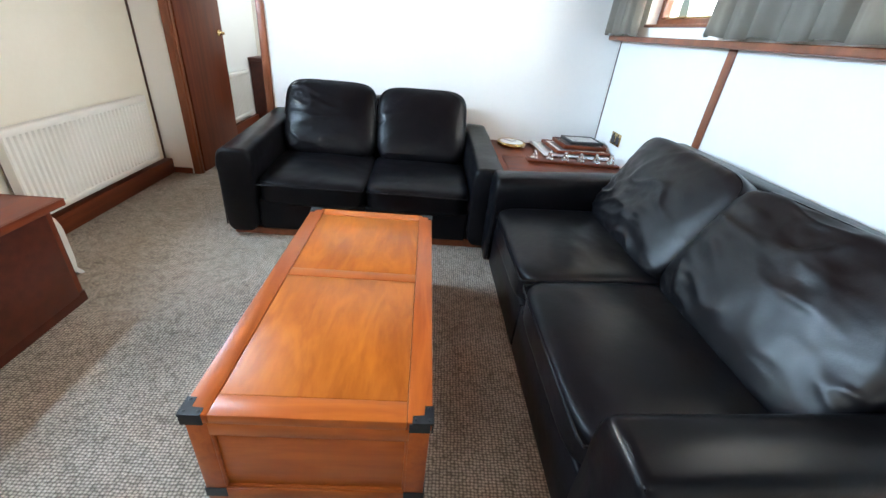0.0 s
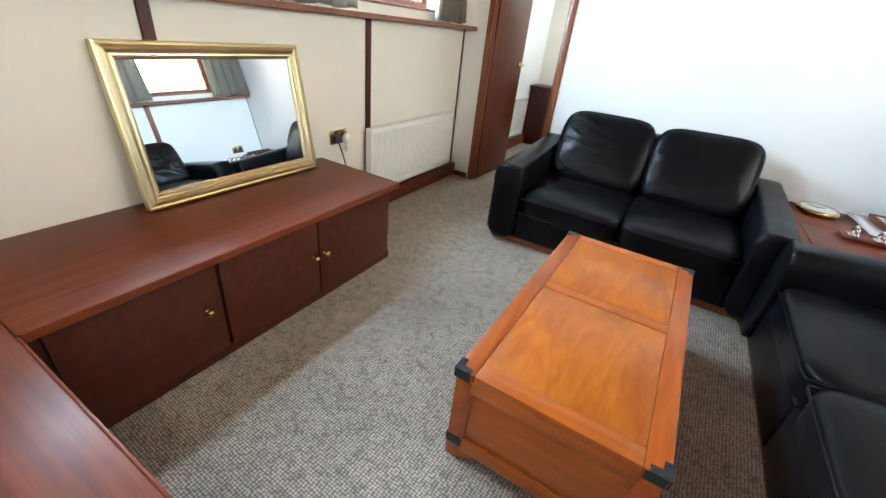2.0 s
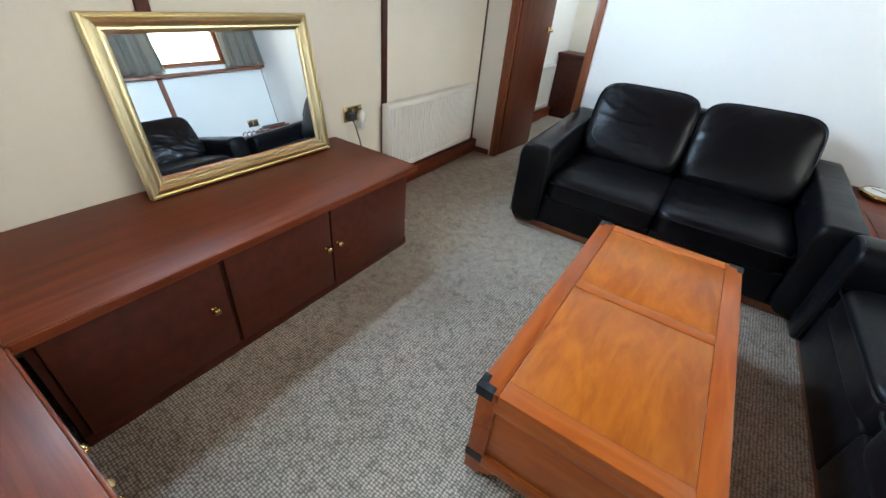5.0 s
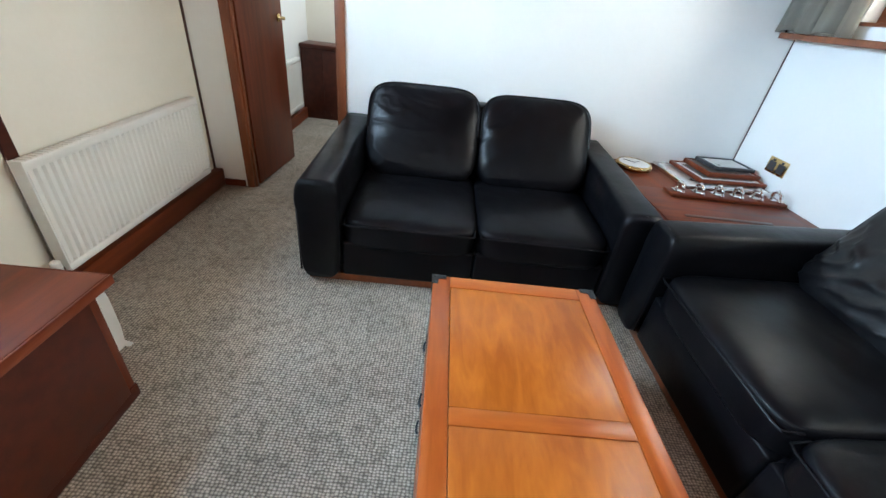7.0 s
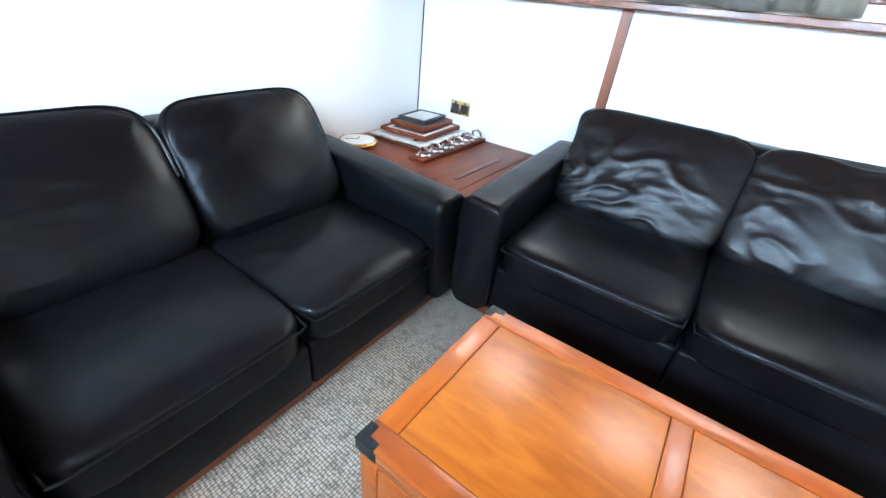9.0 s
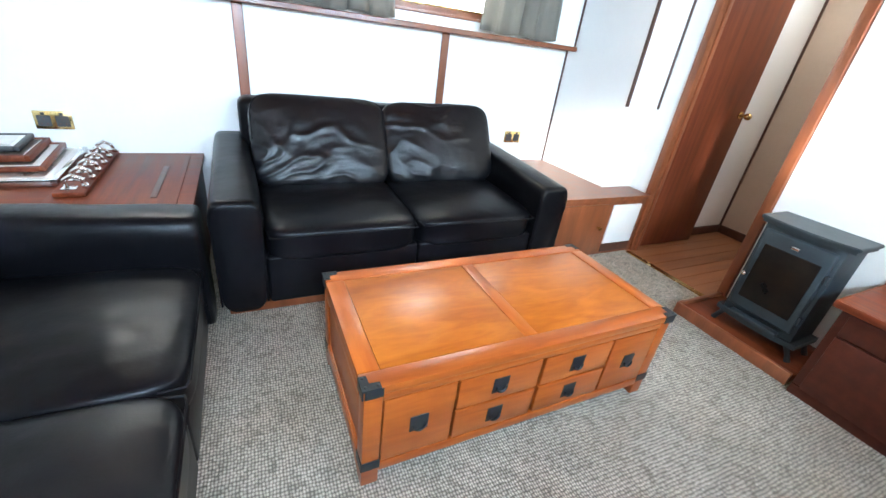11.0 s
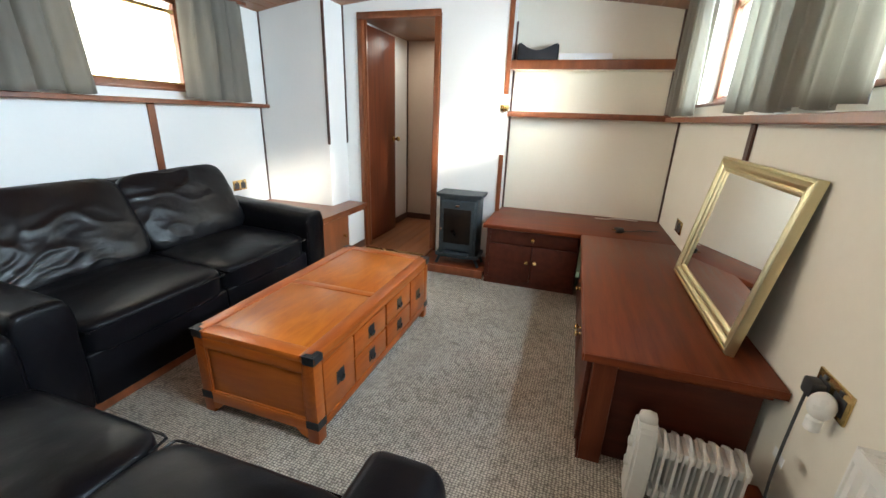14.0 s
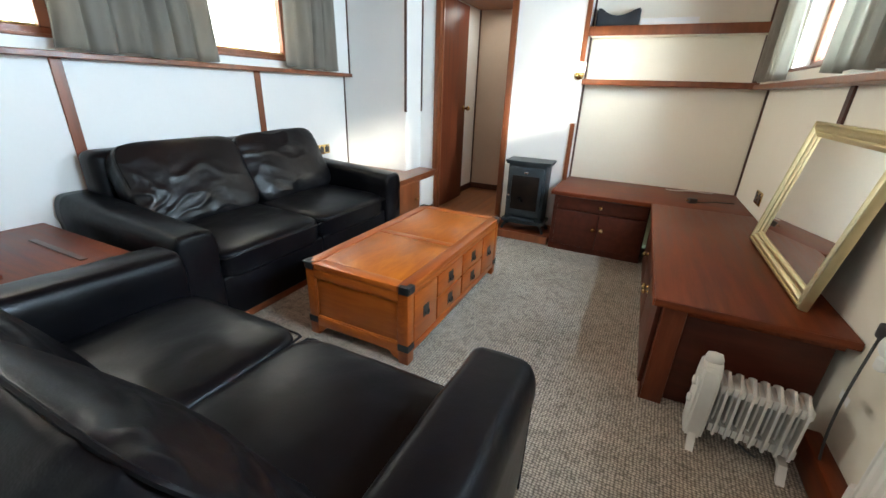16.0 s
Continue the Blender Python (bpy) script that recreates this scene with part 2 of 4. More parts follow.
def prism(bm, pts, axis, a, b):
    """An outline of 2D points pushed along an axis from a to b."""
    def at(p, h):
        return {"x": (h, p[0], p[1]), "y": (p[0], h, p[1]), "z": (p[0], p[1], h)}[axis]
    lo = [bm.verts.new(at(p, a)) for p in pts]
    hi = [bm.verts.new(at(p, b)) for p in pts]
    bm.faces.new(lo[::-1])
    bm.faces.new(hi)
    for i in range(len(pts)):
        j = (i + 1) % len(pts)
        bm.faces.new((lo[i], lo[j], hi[j], hi[i]))
    bmesh.ops.recalc_face_normals(bm, faces=bm.faces)
    return bm


def part(name, bm, mat, parent=None, label="", smooth=False):
    me = bpy.data.meshes.new(name)
    bmesh.ops.recalc_face_normals(bm, faces=bm.faces)
    bm.to_mesh(me)
    bm.free()
    me.materials.append(mat)
    ob = new(name, me)
    if smooth:
        me.shade_smooth()
    else:
        me.shade_smooth()
        me.set_sharp_from_angle(angle=radians(32))
    if parent:
        ob.parent = parent
    if label:
        ob["label"] = label
    return ob


def thing(name, m, label, category, group="", kind=""):
    e = new(name)
    e.empty_display_size = 0.1
    e.matrix_world = m
    return tagged(e, label, category, group, kind)


def solid(name, lo, hi, mat, label, category, bev=0.002, kind="structure"):
    return tagged(part(name, box(bmesh.new(), lo, hi, bev, 1), mat), label, category, "", kind)


def pillow(w, d, h, seed, wrinkle=0.006, n=26, power=5.0, crown=0.02, sag=0.0):
    """A stuffed cushion, w by d by h about the origin, with creases."""
    bm = bmesh.new()
    bmesh.ops.create_cube(bm, size=2)
    bmesh.ops.subdivide_edges(bm, edges=bm.edges[:], cuts=n, use_grid_fill=True)
    for v in bm.verts:
        c = v.co.copy()
        k = (abs(c.x) ** power + abs(c.y) ** power + abs(c.z) ** power) ** (1 / power)
        u = c / k
        x, y, z = u.x * w / 2, u.y * d / 2, u.z * h / 2
        dome = max(0, 1 - u.x ** 2) * max(0, 1 - u.y ** 2)
        z += math.copysign(crown * dome, u.z) - (sag * dome if u.z > 0 else 0)
        p = Vector((x * 5 + seed * 7.3, y * 5, z * 5))
        f = noise.noise(p) + 0.5 * noise.noise(p * 2.3)
        q = Vector((x * 5.5 + 1.6 * noise.noise(p * 0.5) + seed, y * 9 + 2.2 * noise.noise(p * 0.4 + Vector((9, 3, 1))), z * 4))
        ridge = 1 - abs(noise.noise(q))
        ridge2 = 1 - abs(noise.noise(q * 1.9 + Vector((4, 1, 7))))
        patchy = max(0, 0.55 + 1.2 * noise.noise(p * 0.7 + Vector((1, 5, 2))))
        g = wrinkle * (0.5 * f + patchy * (1.5 * (ridge ** 5 - 0.3) + 0.45 * (ridge2 ** 5 - 0.3)))
        v.co = Vector((x, y, z)) + u.normalized() * g * (1 - 0.75 * max(abs(u.x), abs(u.y)) ** 6)
    return bm


def piping(bm, pts, r=0.005, seg=6):
    """A round tube through the points."""
    pts = [Vector(p) for p in pts]
    rings = []
    for i, p in enumerate(pts):
        way = (pts[min(i + 1, len(pts) - 1)] - pts[max(i - 1, 0)]).normalized()
        side = way.cross(Vector((0.31, 0.23, 0.92))).normalized()
        up = side.cross(way)
        rings.append([bm.verts.new(p + r * (math.cos(2 * math.pi * k / seg) * side + math.sin(2 * math.pi * k / seg) * up)) for k in range(seg)])
    for a, b in zip(rings, rings[1:]):
        for k in range(seg):
            bm.faces.new((a[k], a[(k + 1) % seg], b[(k + 1) % seg], b[k]))
    bm.faces.new(rings[0][::-1])
    bm.faces.new(rings[-1])
    return bm


def place(ob, x, y, z, rx=0, ry=0, rz=0):
    ob.matrix_basis = pose(x, y, z, rx, ry, rz)
    return ob


# ---- the shell ----
W, E, N, S = -1.52, 1.93, 2.59, -1.335
WU, EU, SE, DY = -1.43, 1.86, -0.84, -1.13
HALL_N = 4.75

solid("floor", (W - 0.2, DY + 0.05, -0.06), (E + 0.12, N + 0.06, 0.0), M_CARPET, "beige and brown loop-pile berber carpet", "carpet", 0)
solid("floor_hall", (W - 0.1, N + 0.06, -0.06), (0.3, HALL_N, 0.0), M_CARPET, "beige and brown loop-pile carpet in the hall", "carpet", 0)
corridor = solid("floor_corridor", (0.2, -2.6, -0.06), (1.4, DY + 0.05, -0.004), M_WOODFLOOR, "reddish wooden boards in the corridor", "floor", 0)
solid("trim_threshold", (0.40, DY + 0.035, -0.002), (1.04, DY + 0.075, 0.006), M_BRASS, "worn metal threshold strip between carpet and boards", "threshold")


def wall_with_openings(name, x0, x1, lo, hi, z0, z1, holes, mat, label):
    """A wall along y between x0 and x1, with windows as (y0, y1, z0, z1)."""
    bm = bmesh.new()
    y = lo
    for a, b, c, d in holes:
        box(bm, (x0, y, z0), (x1, a, z1))
        box(bm, (x0, a, z0), (x1, b, c))
        box(bm, (x0, a, d), (x1, b, z1))
        y = b
    box(bm, (x0, y, z0), (x1, hi, z1))
    return tagged(part(name, bm, mat), label, "wall", "", "structure")


solid("wall_west", (W - 0.12, S - 0.1, -0.05), (W, N + 0.1, 1.27), M_WALL, "cream painted panel wall below the windows", "wall", 0)
wall_with_openings("wall_west_upper", W - 0.12, WU, S - 0.1, N + 0.1, 1.27, 2.25, [(a, b, WZ0, WZ1) for a, b in WIN_W], M_WALL, "cream upper wall with two windows")
solid("wall_east", (E, SE - 0.1, -0.05), (E + 0.12, N + 0.1, 1.27), M_WALL_E, "white painted panel wall below the windows", "wall", 0)
wall_with_openings("wall_east_upper", EU, E + 0.12, SE - 0.1, N + 0.1, 1.27, 2.25, [(a, b, WZ0, WZ1) for a, b in WIN_E], M_WALL_E, "white upper wall with two windows")
# north wall with the doorway to the hall
NDL, NDR = -1.27, -0.645
bm = bmesh.new()
box(bm, (W - 0.12, N, -0.05), (NDL, N + 0.06, 2.25))
box(bm, (NDR, N, -0.05), (E + 0.12, N + 0.06, 2.25))
box(bm, (NDL, N, 1.97), (NDR, N + 0.06, 2.25))
tagged(part("wall_north", bm, M_WALL_E), "white painted panel wall with a doorway", "wall", "", "structure")
# south side: shelf recess, stove panel, doorway, east block
solid("wall_south", (W - 0.1, S - 0.1, -0.05), (-0.22, S, 2.25), M_WALL, "cream wall behind desk and shelves", "wall", 0)
solid("wall_south_stove", (-0.22, S - 0.1, -0.05), (0.34, DY, 2.25), M_WALL_E, "white wall panel behind the stove", "wall", 0)
solid("wall_south_east", (1.24, DY - 0.2, -0.05), (E + 0.1, SE, 2.25), M_WALL_E, "white boxed wall beside the doorway", "wall", 0)
solid("wall_south_door", (1.10, DY - 0.06, -0.05), (1.24, DY, 2.25), M_WALL_E, "narrow white wall beside the door frame", "wall", 0)
solid("wall_south_head", (0.34, DY - 0.06, 2.02), (1.10, DY, 2.25), M_WALL_E, "white wall over the doorway", "wall", 0)
# corridor beyond
solid("wall_corridor_east", (1.16, -2.6, -0.05), (1.24, DY - 0.2, 2.25), M_WALL_E, "white corridor wall panel", "wall", 0)
solid("wall_corridor_end", (0.3, -2.45, -0.05), (1.16, -2.36, 2.25), M_WALL_D, "tan corridor end panel", "wall", 0)
solid("wall_corridor_west", (0.26, -2.45, -0.05), (0.33, S - 0.1, 2.25), M_WALL_D, "tan corridor side wall", "wall", 0)
solid("ceiling_corridor", (0.26, -2.5, 2.03), (1.3, DY - 0.06, 2.08), M_CEIL, "varnished wooden corridor ceiling", "ceiling", 0)
solid("baseboard_corridor", (0.33, -2.36, 0), (1.16, -2.345, 0.07), M_TRIM_D, "dark wooden corridor skirting", "baseboard")
solid("baseboard_corridor_side", (1.145, -2.345, 0), (1.16, -1.86, 0.07), M_TRIM_D, "dark wooden corridor skirting", "baseboard")
# hall beyond the north door
solid("wall_hall_west", (W - 0.1, N + 0.06, -0.05), (W + 0.02, HALL_N, 2.25), M_WALL_E, "white hall wall", "wall", 0)
solid("wall_hall_end", (W - 0.1, HALL_N, -0.05), (0.3, HALL_N + 0.1, 2.25), M_WALL, "cream hall end wall", "wall", 0)
solid("wall_hall_east", (0.2, N + 0.06, -0.05), (0.3, HALL_N, 2.25), M_WALL, "cream hall side wall", "wall", 0)
solid("ceiling_hall", (W - 0.1, N + 0.06, 2.1), (0.3, HALL_N, 2.16), M_CEIL, "varnished wooden hall ceiling", "ceiling", 0)

# cambered ceiling of narrow boards
bm = bmesh.new()
NB = 38
for i in range(NB):
    x0, x1 = W - 0.1 + (E - W + 0.2) * i / NB, W - 0.1 + (E - W + 0.2) * (i + 1) / NB - 0.006
    zc = [2.16 - 0.16 * ((x - 0.2) / 1.72) ** 2 for x in (x0, x1)]
    prism(bm, [(x0, zc[0]), (x1, zc[1]), (x1, zc[1] + 0.03), (x0, zc[0] + 0.03)], "y", S - 0.1, N + 0.06)
tagged(part("ceiling", bm, M_CEIL), "cambered ceiling of varnished wooden boards", "ceiling", "", "structure")
# Added slab, never in view; blocks sky light at the board gaps
solid("roof", (W - 0.3, -2.7, 2.26), (E + 0.3, HALL_N + 0.2, 2.32), M_CEIL, "unseen slab over the ceiling that keeps sky light out", "roof", 0)

# sill rails, panel strips
for nm, x0, x1, lo, hi in (("trim_sill_east", EU - 0.035, E, SE, N), ("trim_sill_west", W, WU + 0.035, S, N)):
    solid(nm, (x0, lo + 0.001, 1.262), (x1, hi - 0.001, 1.292), M_TRIM, "reddish hardwood rail under the windows", "rail", 0.004)
for y in (0.174, 1.372):
    solid("trim_strip_east", (E - 0.012, y - 0.026, 0.3), (E + 0.001, y + 0.026, 1.262), M_TRIM, "reddish hardwood strip covering a panel joint", "strip", 0.003)
for y in (0.10, 1.36):
    solid("trim_strip_west", (W - 0.001, y - 0.024, 0.475 if y < 1 else 0.12), (W + 0.012, y + 0.024, 1.262), M_DARK, "dark hardwood strip covering a panel joint", "strip", 0.003)
for nm, lo, hi in (("trim_corner_ne", (E - 0.007, N - 0.007, 0.48), (E, N, 1.262)), ("trim_corner_nw", (W, N - 0.012, 0.1), (W + 0.012, N, 2.1)),
                   ("trim_corner_se", (E - 0.012, SE, 0.3), (E, SE + 0.012, 1.262)), ("trim_corner_sw", (W, S, 0.48), (W + 0.014, S + 0.014, 1.262)),
                   ("trim_corner_ne_upper", (EU - 0.01, N - 0.01, 1.292), (EU, N, 2.1)), ("trim_corner_se_upper", (EU - 0.012, SE, 1.292), (EU, SE + 0.012, 2.05)),
                   ("trim_corner_sw_upper", (WU, S, 1.292), (WU + 0.03, S + 0.02, 2.02)),
                   # next two stop at 0.98: sun glare on the wall below, put into their length
                   ("trim_joint_east_block", (1.228, SE - 0.006, 0.98), (1.252, SE + 0.006, 2.15)), ("trim_joint_door_return", (1.225, DY, 0.98), (1.240, DY + 0.01, 2.15)),
                   ("trim_recess_edge", (-0.236, S, 0.48), (-0.220, S + 0.012, 1.98)),
                   ("trim_corridor_corner", (1.145, -2.36, 0), (1.16, -2.345, 2.03))):
    solid(nm, lo, hi, M_TRIM_D, "thin dark wooden bead in the wall corner", "bead", 0.002)
for z0, z1 in ((0.475, 0.96), (1.42, 2.1)):
    solid("trim_stove_panel", (-0.232, DY - 0.004, z0), (-0.196, DY + 0.014, z1), M_TRIM, "reddish hardwood edge strip on the stove panel", "strip", 0.003)

# baseboards
bm = box(bmesh.new(), (W, 0.93, 0), (W + 0.06, N, 0.115), 0.006)
tagged(part("baseboard_west", bm, M_MAH_Y), "mahogany boxed skirting under the radiator", "baseboard", "", "structure")
solid("baseboard_north_west", (W + 0.06, N - 0.016, 0), (NDL - 0.05, N, 0.045), M_MAH_X, "small mahogany skirting by the door", "baseboard", 0.003)
solid("baseboard_hall", (W + 0.02, N + 0.62, 0), (W + 0.06, HALL_N, 0.11), M_MAH_Y, "mahogany hall skirting", "baseboard")
solid("ground", (-400, -400, -1.3), (400, 400, -1.2), M_FIELD, "green bank outside", "ground", 0)


def door_frame(name, x0, x1, y0, y1, top, w, label):
    t = thing(name, pose((x0 + x1) / 2, (y0 + y1) / 2, 0), label, "door frame", "", "structure")
    cx, cy = (x0 + x1) / 2, (y0 + y1) / 2
    for a in (x0 - w, x1):
        part("jamb", box(bmesh.new(), (a - cx, y0 - cy, 0), (a + w - cx, y1 - cy, top), 0.004), M_TRIM, t)
    part("head", box(bmesh.new(), (x0 - w - cx, y0 - cy, top), (x1 + w - cx, y1 - cy, top + w), 0.004), M_TRIM, t)
    for a in (x0, x1 - 0.012):
        part("stop", box(bmesh.new(), (a - cx, y0 - cy + 0.02, 0), (a + 0.012 - cx, y0 - cy + 0.05, top), 0.002), M_TRIM, t)
    return t


door_frame("door_frame_north", NDL + 0.012, NDR - 0.012, N - 0.014, N + 0.075, 1.955, 0.048, "reddish hardwood door frame to the hall")
door_frame("door_frame_south", 0.395, 1.045, DY - 0.075, DY + 0.016, 1.995, 0.05, "reddish hardwood door frame to the corridor")


def lever(parent, c, dx, dy):
    k = part("door_handle", lathe(bmesh.new(), [(0.026, 0), (0.026, 0.006), (0.011, 0.012), (0.011, 0.045)], (0, 0, 0), 20, "x"), M_BRASS, parent, "brass lever handle")
    k.matrix_basis = pose(*c, 0, 0, 0 if dx > 0 else 180)
    g = part("lever", rod(bmesh.new(), (0.04, 0, 0), (0.04, dy * 0.10, 0.004), 0.009, 12, 0.007), M_BRASS, k)
    return g


d = thing("door_north", pose(NDL + 0.016, N + 0.04, 0, 0, 0, 86), "open mahogany veneered door standing into the hall", "door", "", "structure")
part("leaf", box(bmesh.new(), (0, -0.02, 0.012), (0.59, 0.02, 1.945), 0.003), M_MAH_Z, d)
k = part("door_handle", lathe(bmesh.new(), [(0.025, 0), (0.025, -0.006), (0.011, -0.012), (0.011, -0.045)], (0.53, -0.02, 1.02), 20, "y"), M_BRASS, d, "brass lever handle")
part("lever", rod(bmesh.new(), (0.53, -0.06, 1.02), (0.43, -0.062, 1.024), 0.009, 12, 0.007), M_BRASS, k)
d = thing("door_south", pose(1.09, DY - 0.08, 0, 0, 0, -90), "open mahogany door folded back along the corridor", "door", "", "structure")
part("leaf", box(bmesh.new(), (0, -0.02, 0.012), (0.62, 0.02, 1.98), 0.003), M_MAH_Z, d)
k = part("door_handle", lathe(bmesh.new(), [(0.025, 0), (0.025, -0.006), (0.011, -0.012), (0.011, -0.04)], (0.57, -0.02, 1.0), 20, "y"), M_BRASS, d, "brass knob")
part("knob", ball(bmesh.new(), (0.57, -0.075, 1.0), 0.024), M_BRASS, k)


# ---- windows and curtains ----
def window(name, xin, xout, y0, y1):
    cx, cy = (xin + xout) / 2, (y0 + y1) / 2
    t = thing(name, pose(cx, cy, WZ0), "wooden cabin window letting in bright daylight", "window", "cabin windows", "structure")
    s = 1 if xout > xin else -1
    hw, hd = (y1 - y0) / 2, abs(xout - xin) / 2
    H = WZ1 - WZ0
    bm = bmesh.new()
    fw = 0.05
    for lo, hi in (((-hw, 0), (hw, fw)), ((-hw, H - fw), (hw, H)), ((-hw, fw), (-hw + fw, H - fw)), ((hw - fw, fw), (hw, H - fw))):
        box(bm, (-0.025, lo[0], lo[1]), (0.025, hi[0], hi[1]), 0.004, 1)
    part("window_frame", bm, M_TRIM, t)
    part("sill_board", box(bmesh.new(), (-hd * s if s > 0 else 0.026, -hw + 0.002, 0.001), (-0.026 if s > 0 else hd, hw - 0.002, 0.016), 0.003), M_TRIM, t)
    part("sash_rail", box(bmesh.new(), (-0.02, -hw + fw, H - 0.115), (0.02, hw - fw, H - 0.09), 0.004), M_BRASS, t, "brass-coloured sash rail")
    part("glazing_bead", box(bmesh.new(), (-0.018, -hw + fw, fw), (0.003, hw - fw, fw + 0.012), 0.003), M_BRASS, t, "brass-coloured glazing bead")
    for lo, hi in ((fw, H - 0.115), (H - 0.09, H - fw)):
        pane = part("pane", box(bmesh.new(), (0.004, -hw + fw, lo), (0.010, hw - fw, hi)), M_PANE, t)
        pane.visible_shadow = False


for i, (a, b) in enumerate(WIN_E):
    window("window_%d" % (i + 1), EU - 0.012, E + 0.12, a, b)
for i, (a, b) in enumerate(WIN_W):
    window("window_%d" % (i + 3), WU + 0.012, W - 0.12, a, b)


def curtain(x, y0, y1, z0, z1, seed, folds):
    random.seed(seed)
    t = thing("curtain", pose(x, (y0 + y1) / 2, z0), "grey woven curtain hanging in soft folds", "curtain", "curtains")
    bm = bmesh.new()
    ny, nz = folds * 14, 14
    grid = []
    L = y1 - y0
    for j in range(nz + 1):
        row = []
        v = j / nz
        for i in range(ny + 1):
            u = i / ny
            ph = u * folds * 2 * math.pi + 1.3 * noise.noise((u * 4, seed, v * 0.8)) + seed
            amp = 0.022 * (1.15 - 0.35 * v) * (0.8 + 0.5 * noise.noise((u * 3, seed + 5, 0)))
            row.append(bm.verts.new((amp * math.sin(ph) + 0.008 * math.sin(2.3 * ph + 1), (u - 0.5) * L * (1 - 0.12 * v) + 0.010 * math.cos(ph), v * (z1 - z0) + 0.006 * math.sin(ph * 0.5 + seed) * (1 - v))))
        grid.append(row)
    for j in range(nz):
        for i in range(ny):
            bm.faces.new((grid[j][i], grid[j][i + 1], grid[j + 1][i + 1], grid[j + 1][i]))
    c = part("cloth", bm, M_CURTAIN, t, "", True)
    sol = c.modifiers.new("thickness", "SOLIDIFY")
    sol.thickness = 0.003
    part("curtain_track", box(bmesh.new(), (-0.012, -L / 2 - 0.01, z1 - z0 - 0.004), (0.012, L / 2 + 0.01, z1 - z0 + 0.02), 0.003), M_TRIM, t)
    return t


curtain(1.775, -0.60, 0.01, 1.30, 2.0, 1, 4)
curtain(1.775, 0.57, 1.42, 1.298, 2.0, 2, 6)
curtain(1.775, 2.09, 2.58, 1.296, 2.0, 3, 4)
curtain(-1.355, -0.98, -0.36, 1.30, 2.0, 4, 4)
curtain(-1.355, 0.25, 0.62, 1.298, 2.0, 5, 3)
curtain(-1.355, 0.63, 1.09, 1.300, 2.0, 6, 4)
# Unseen curtain, placed to leave the sun a gap onto the boxed wall
curtain(-1.355, 1.86, 2.26, 1.300, 2.0, 7, 5)


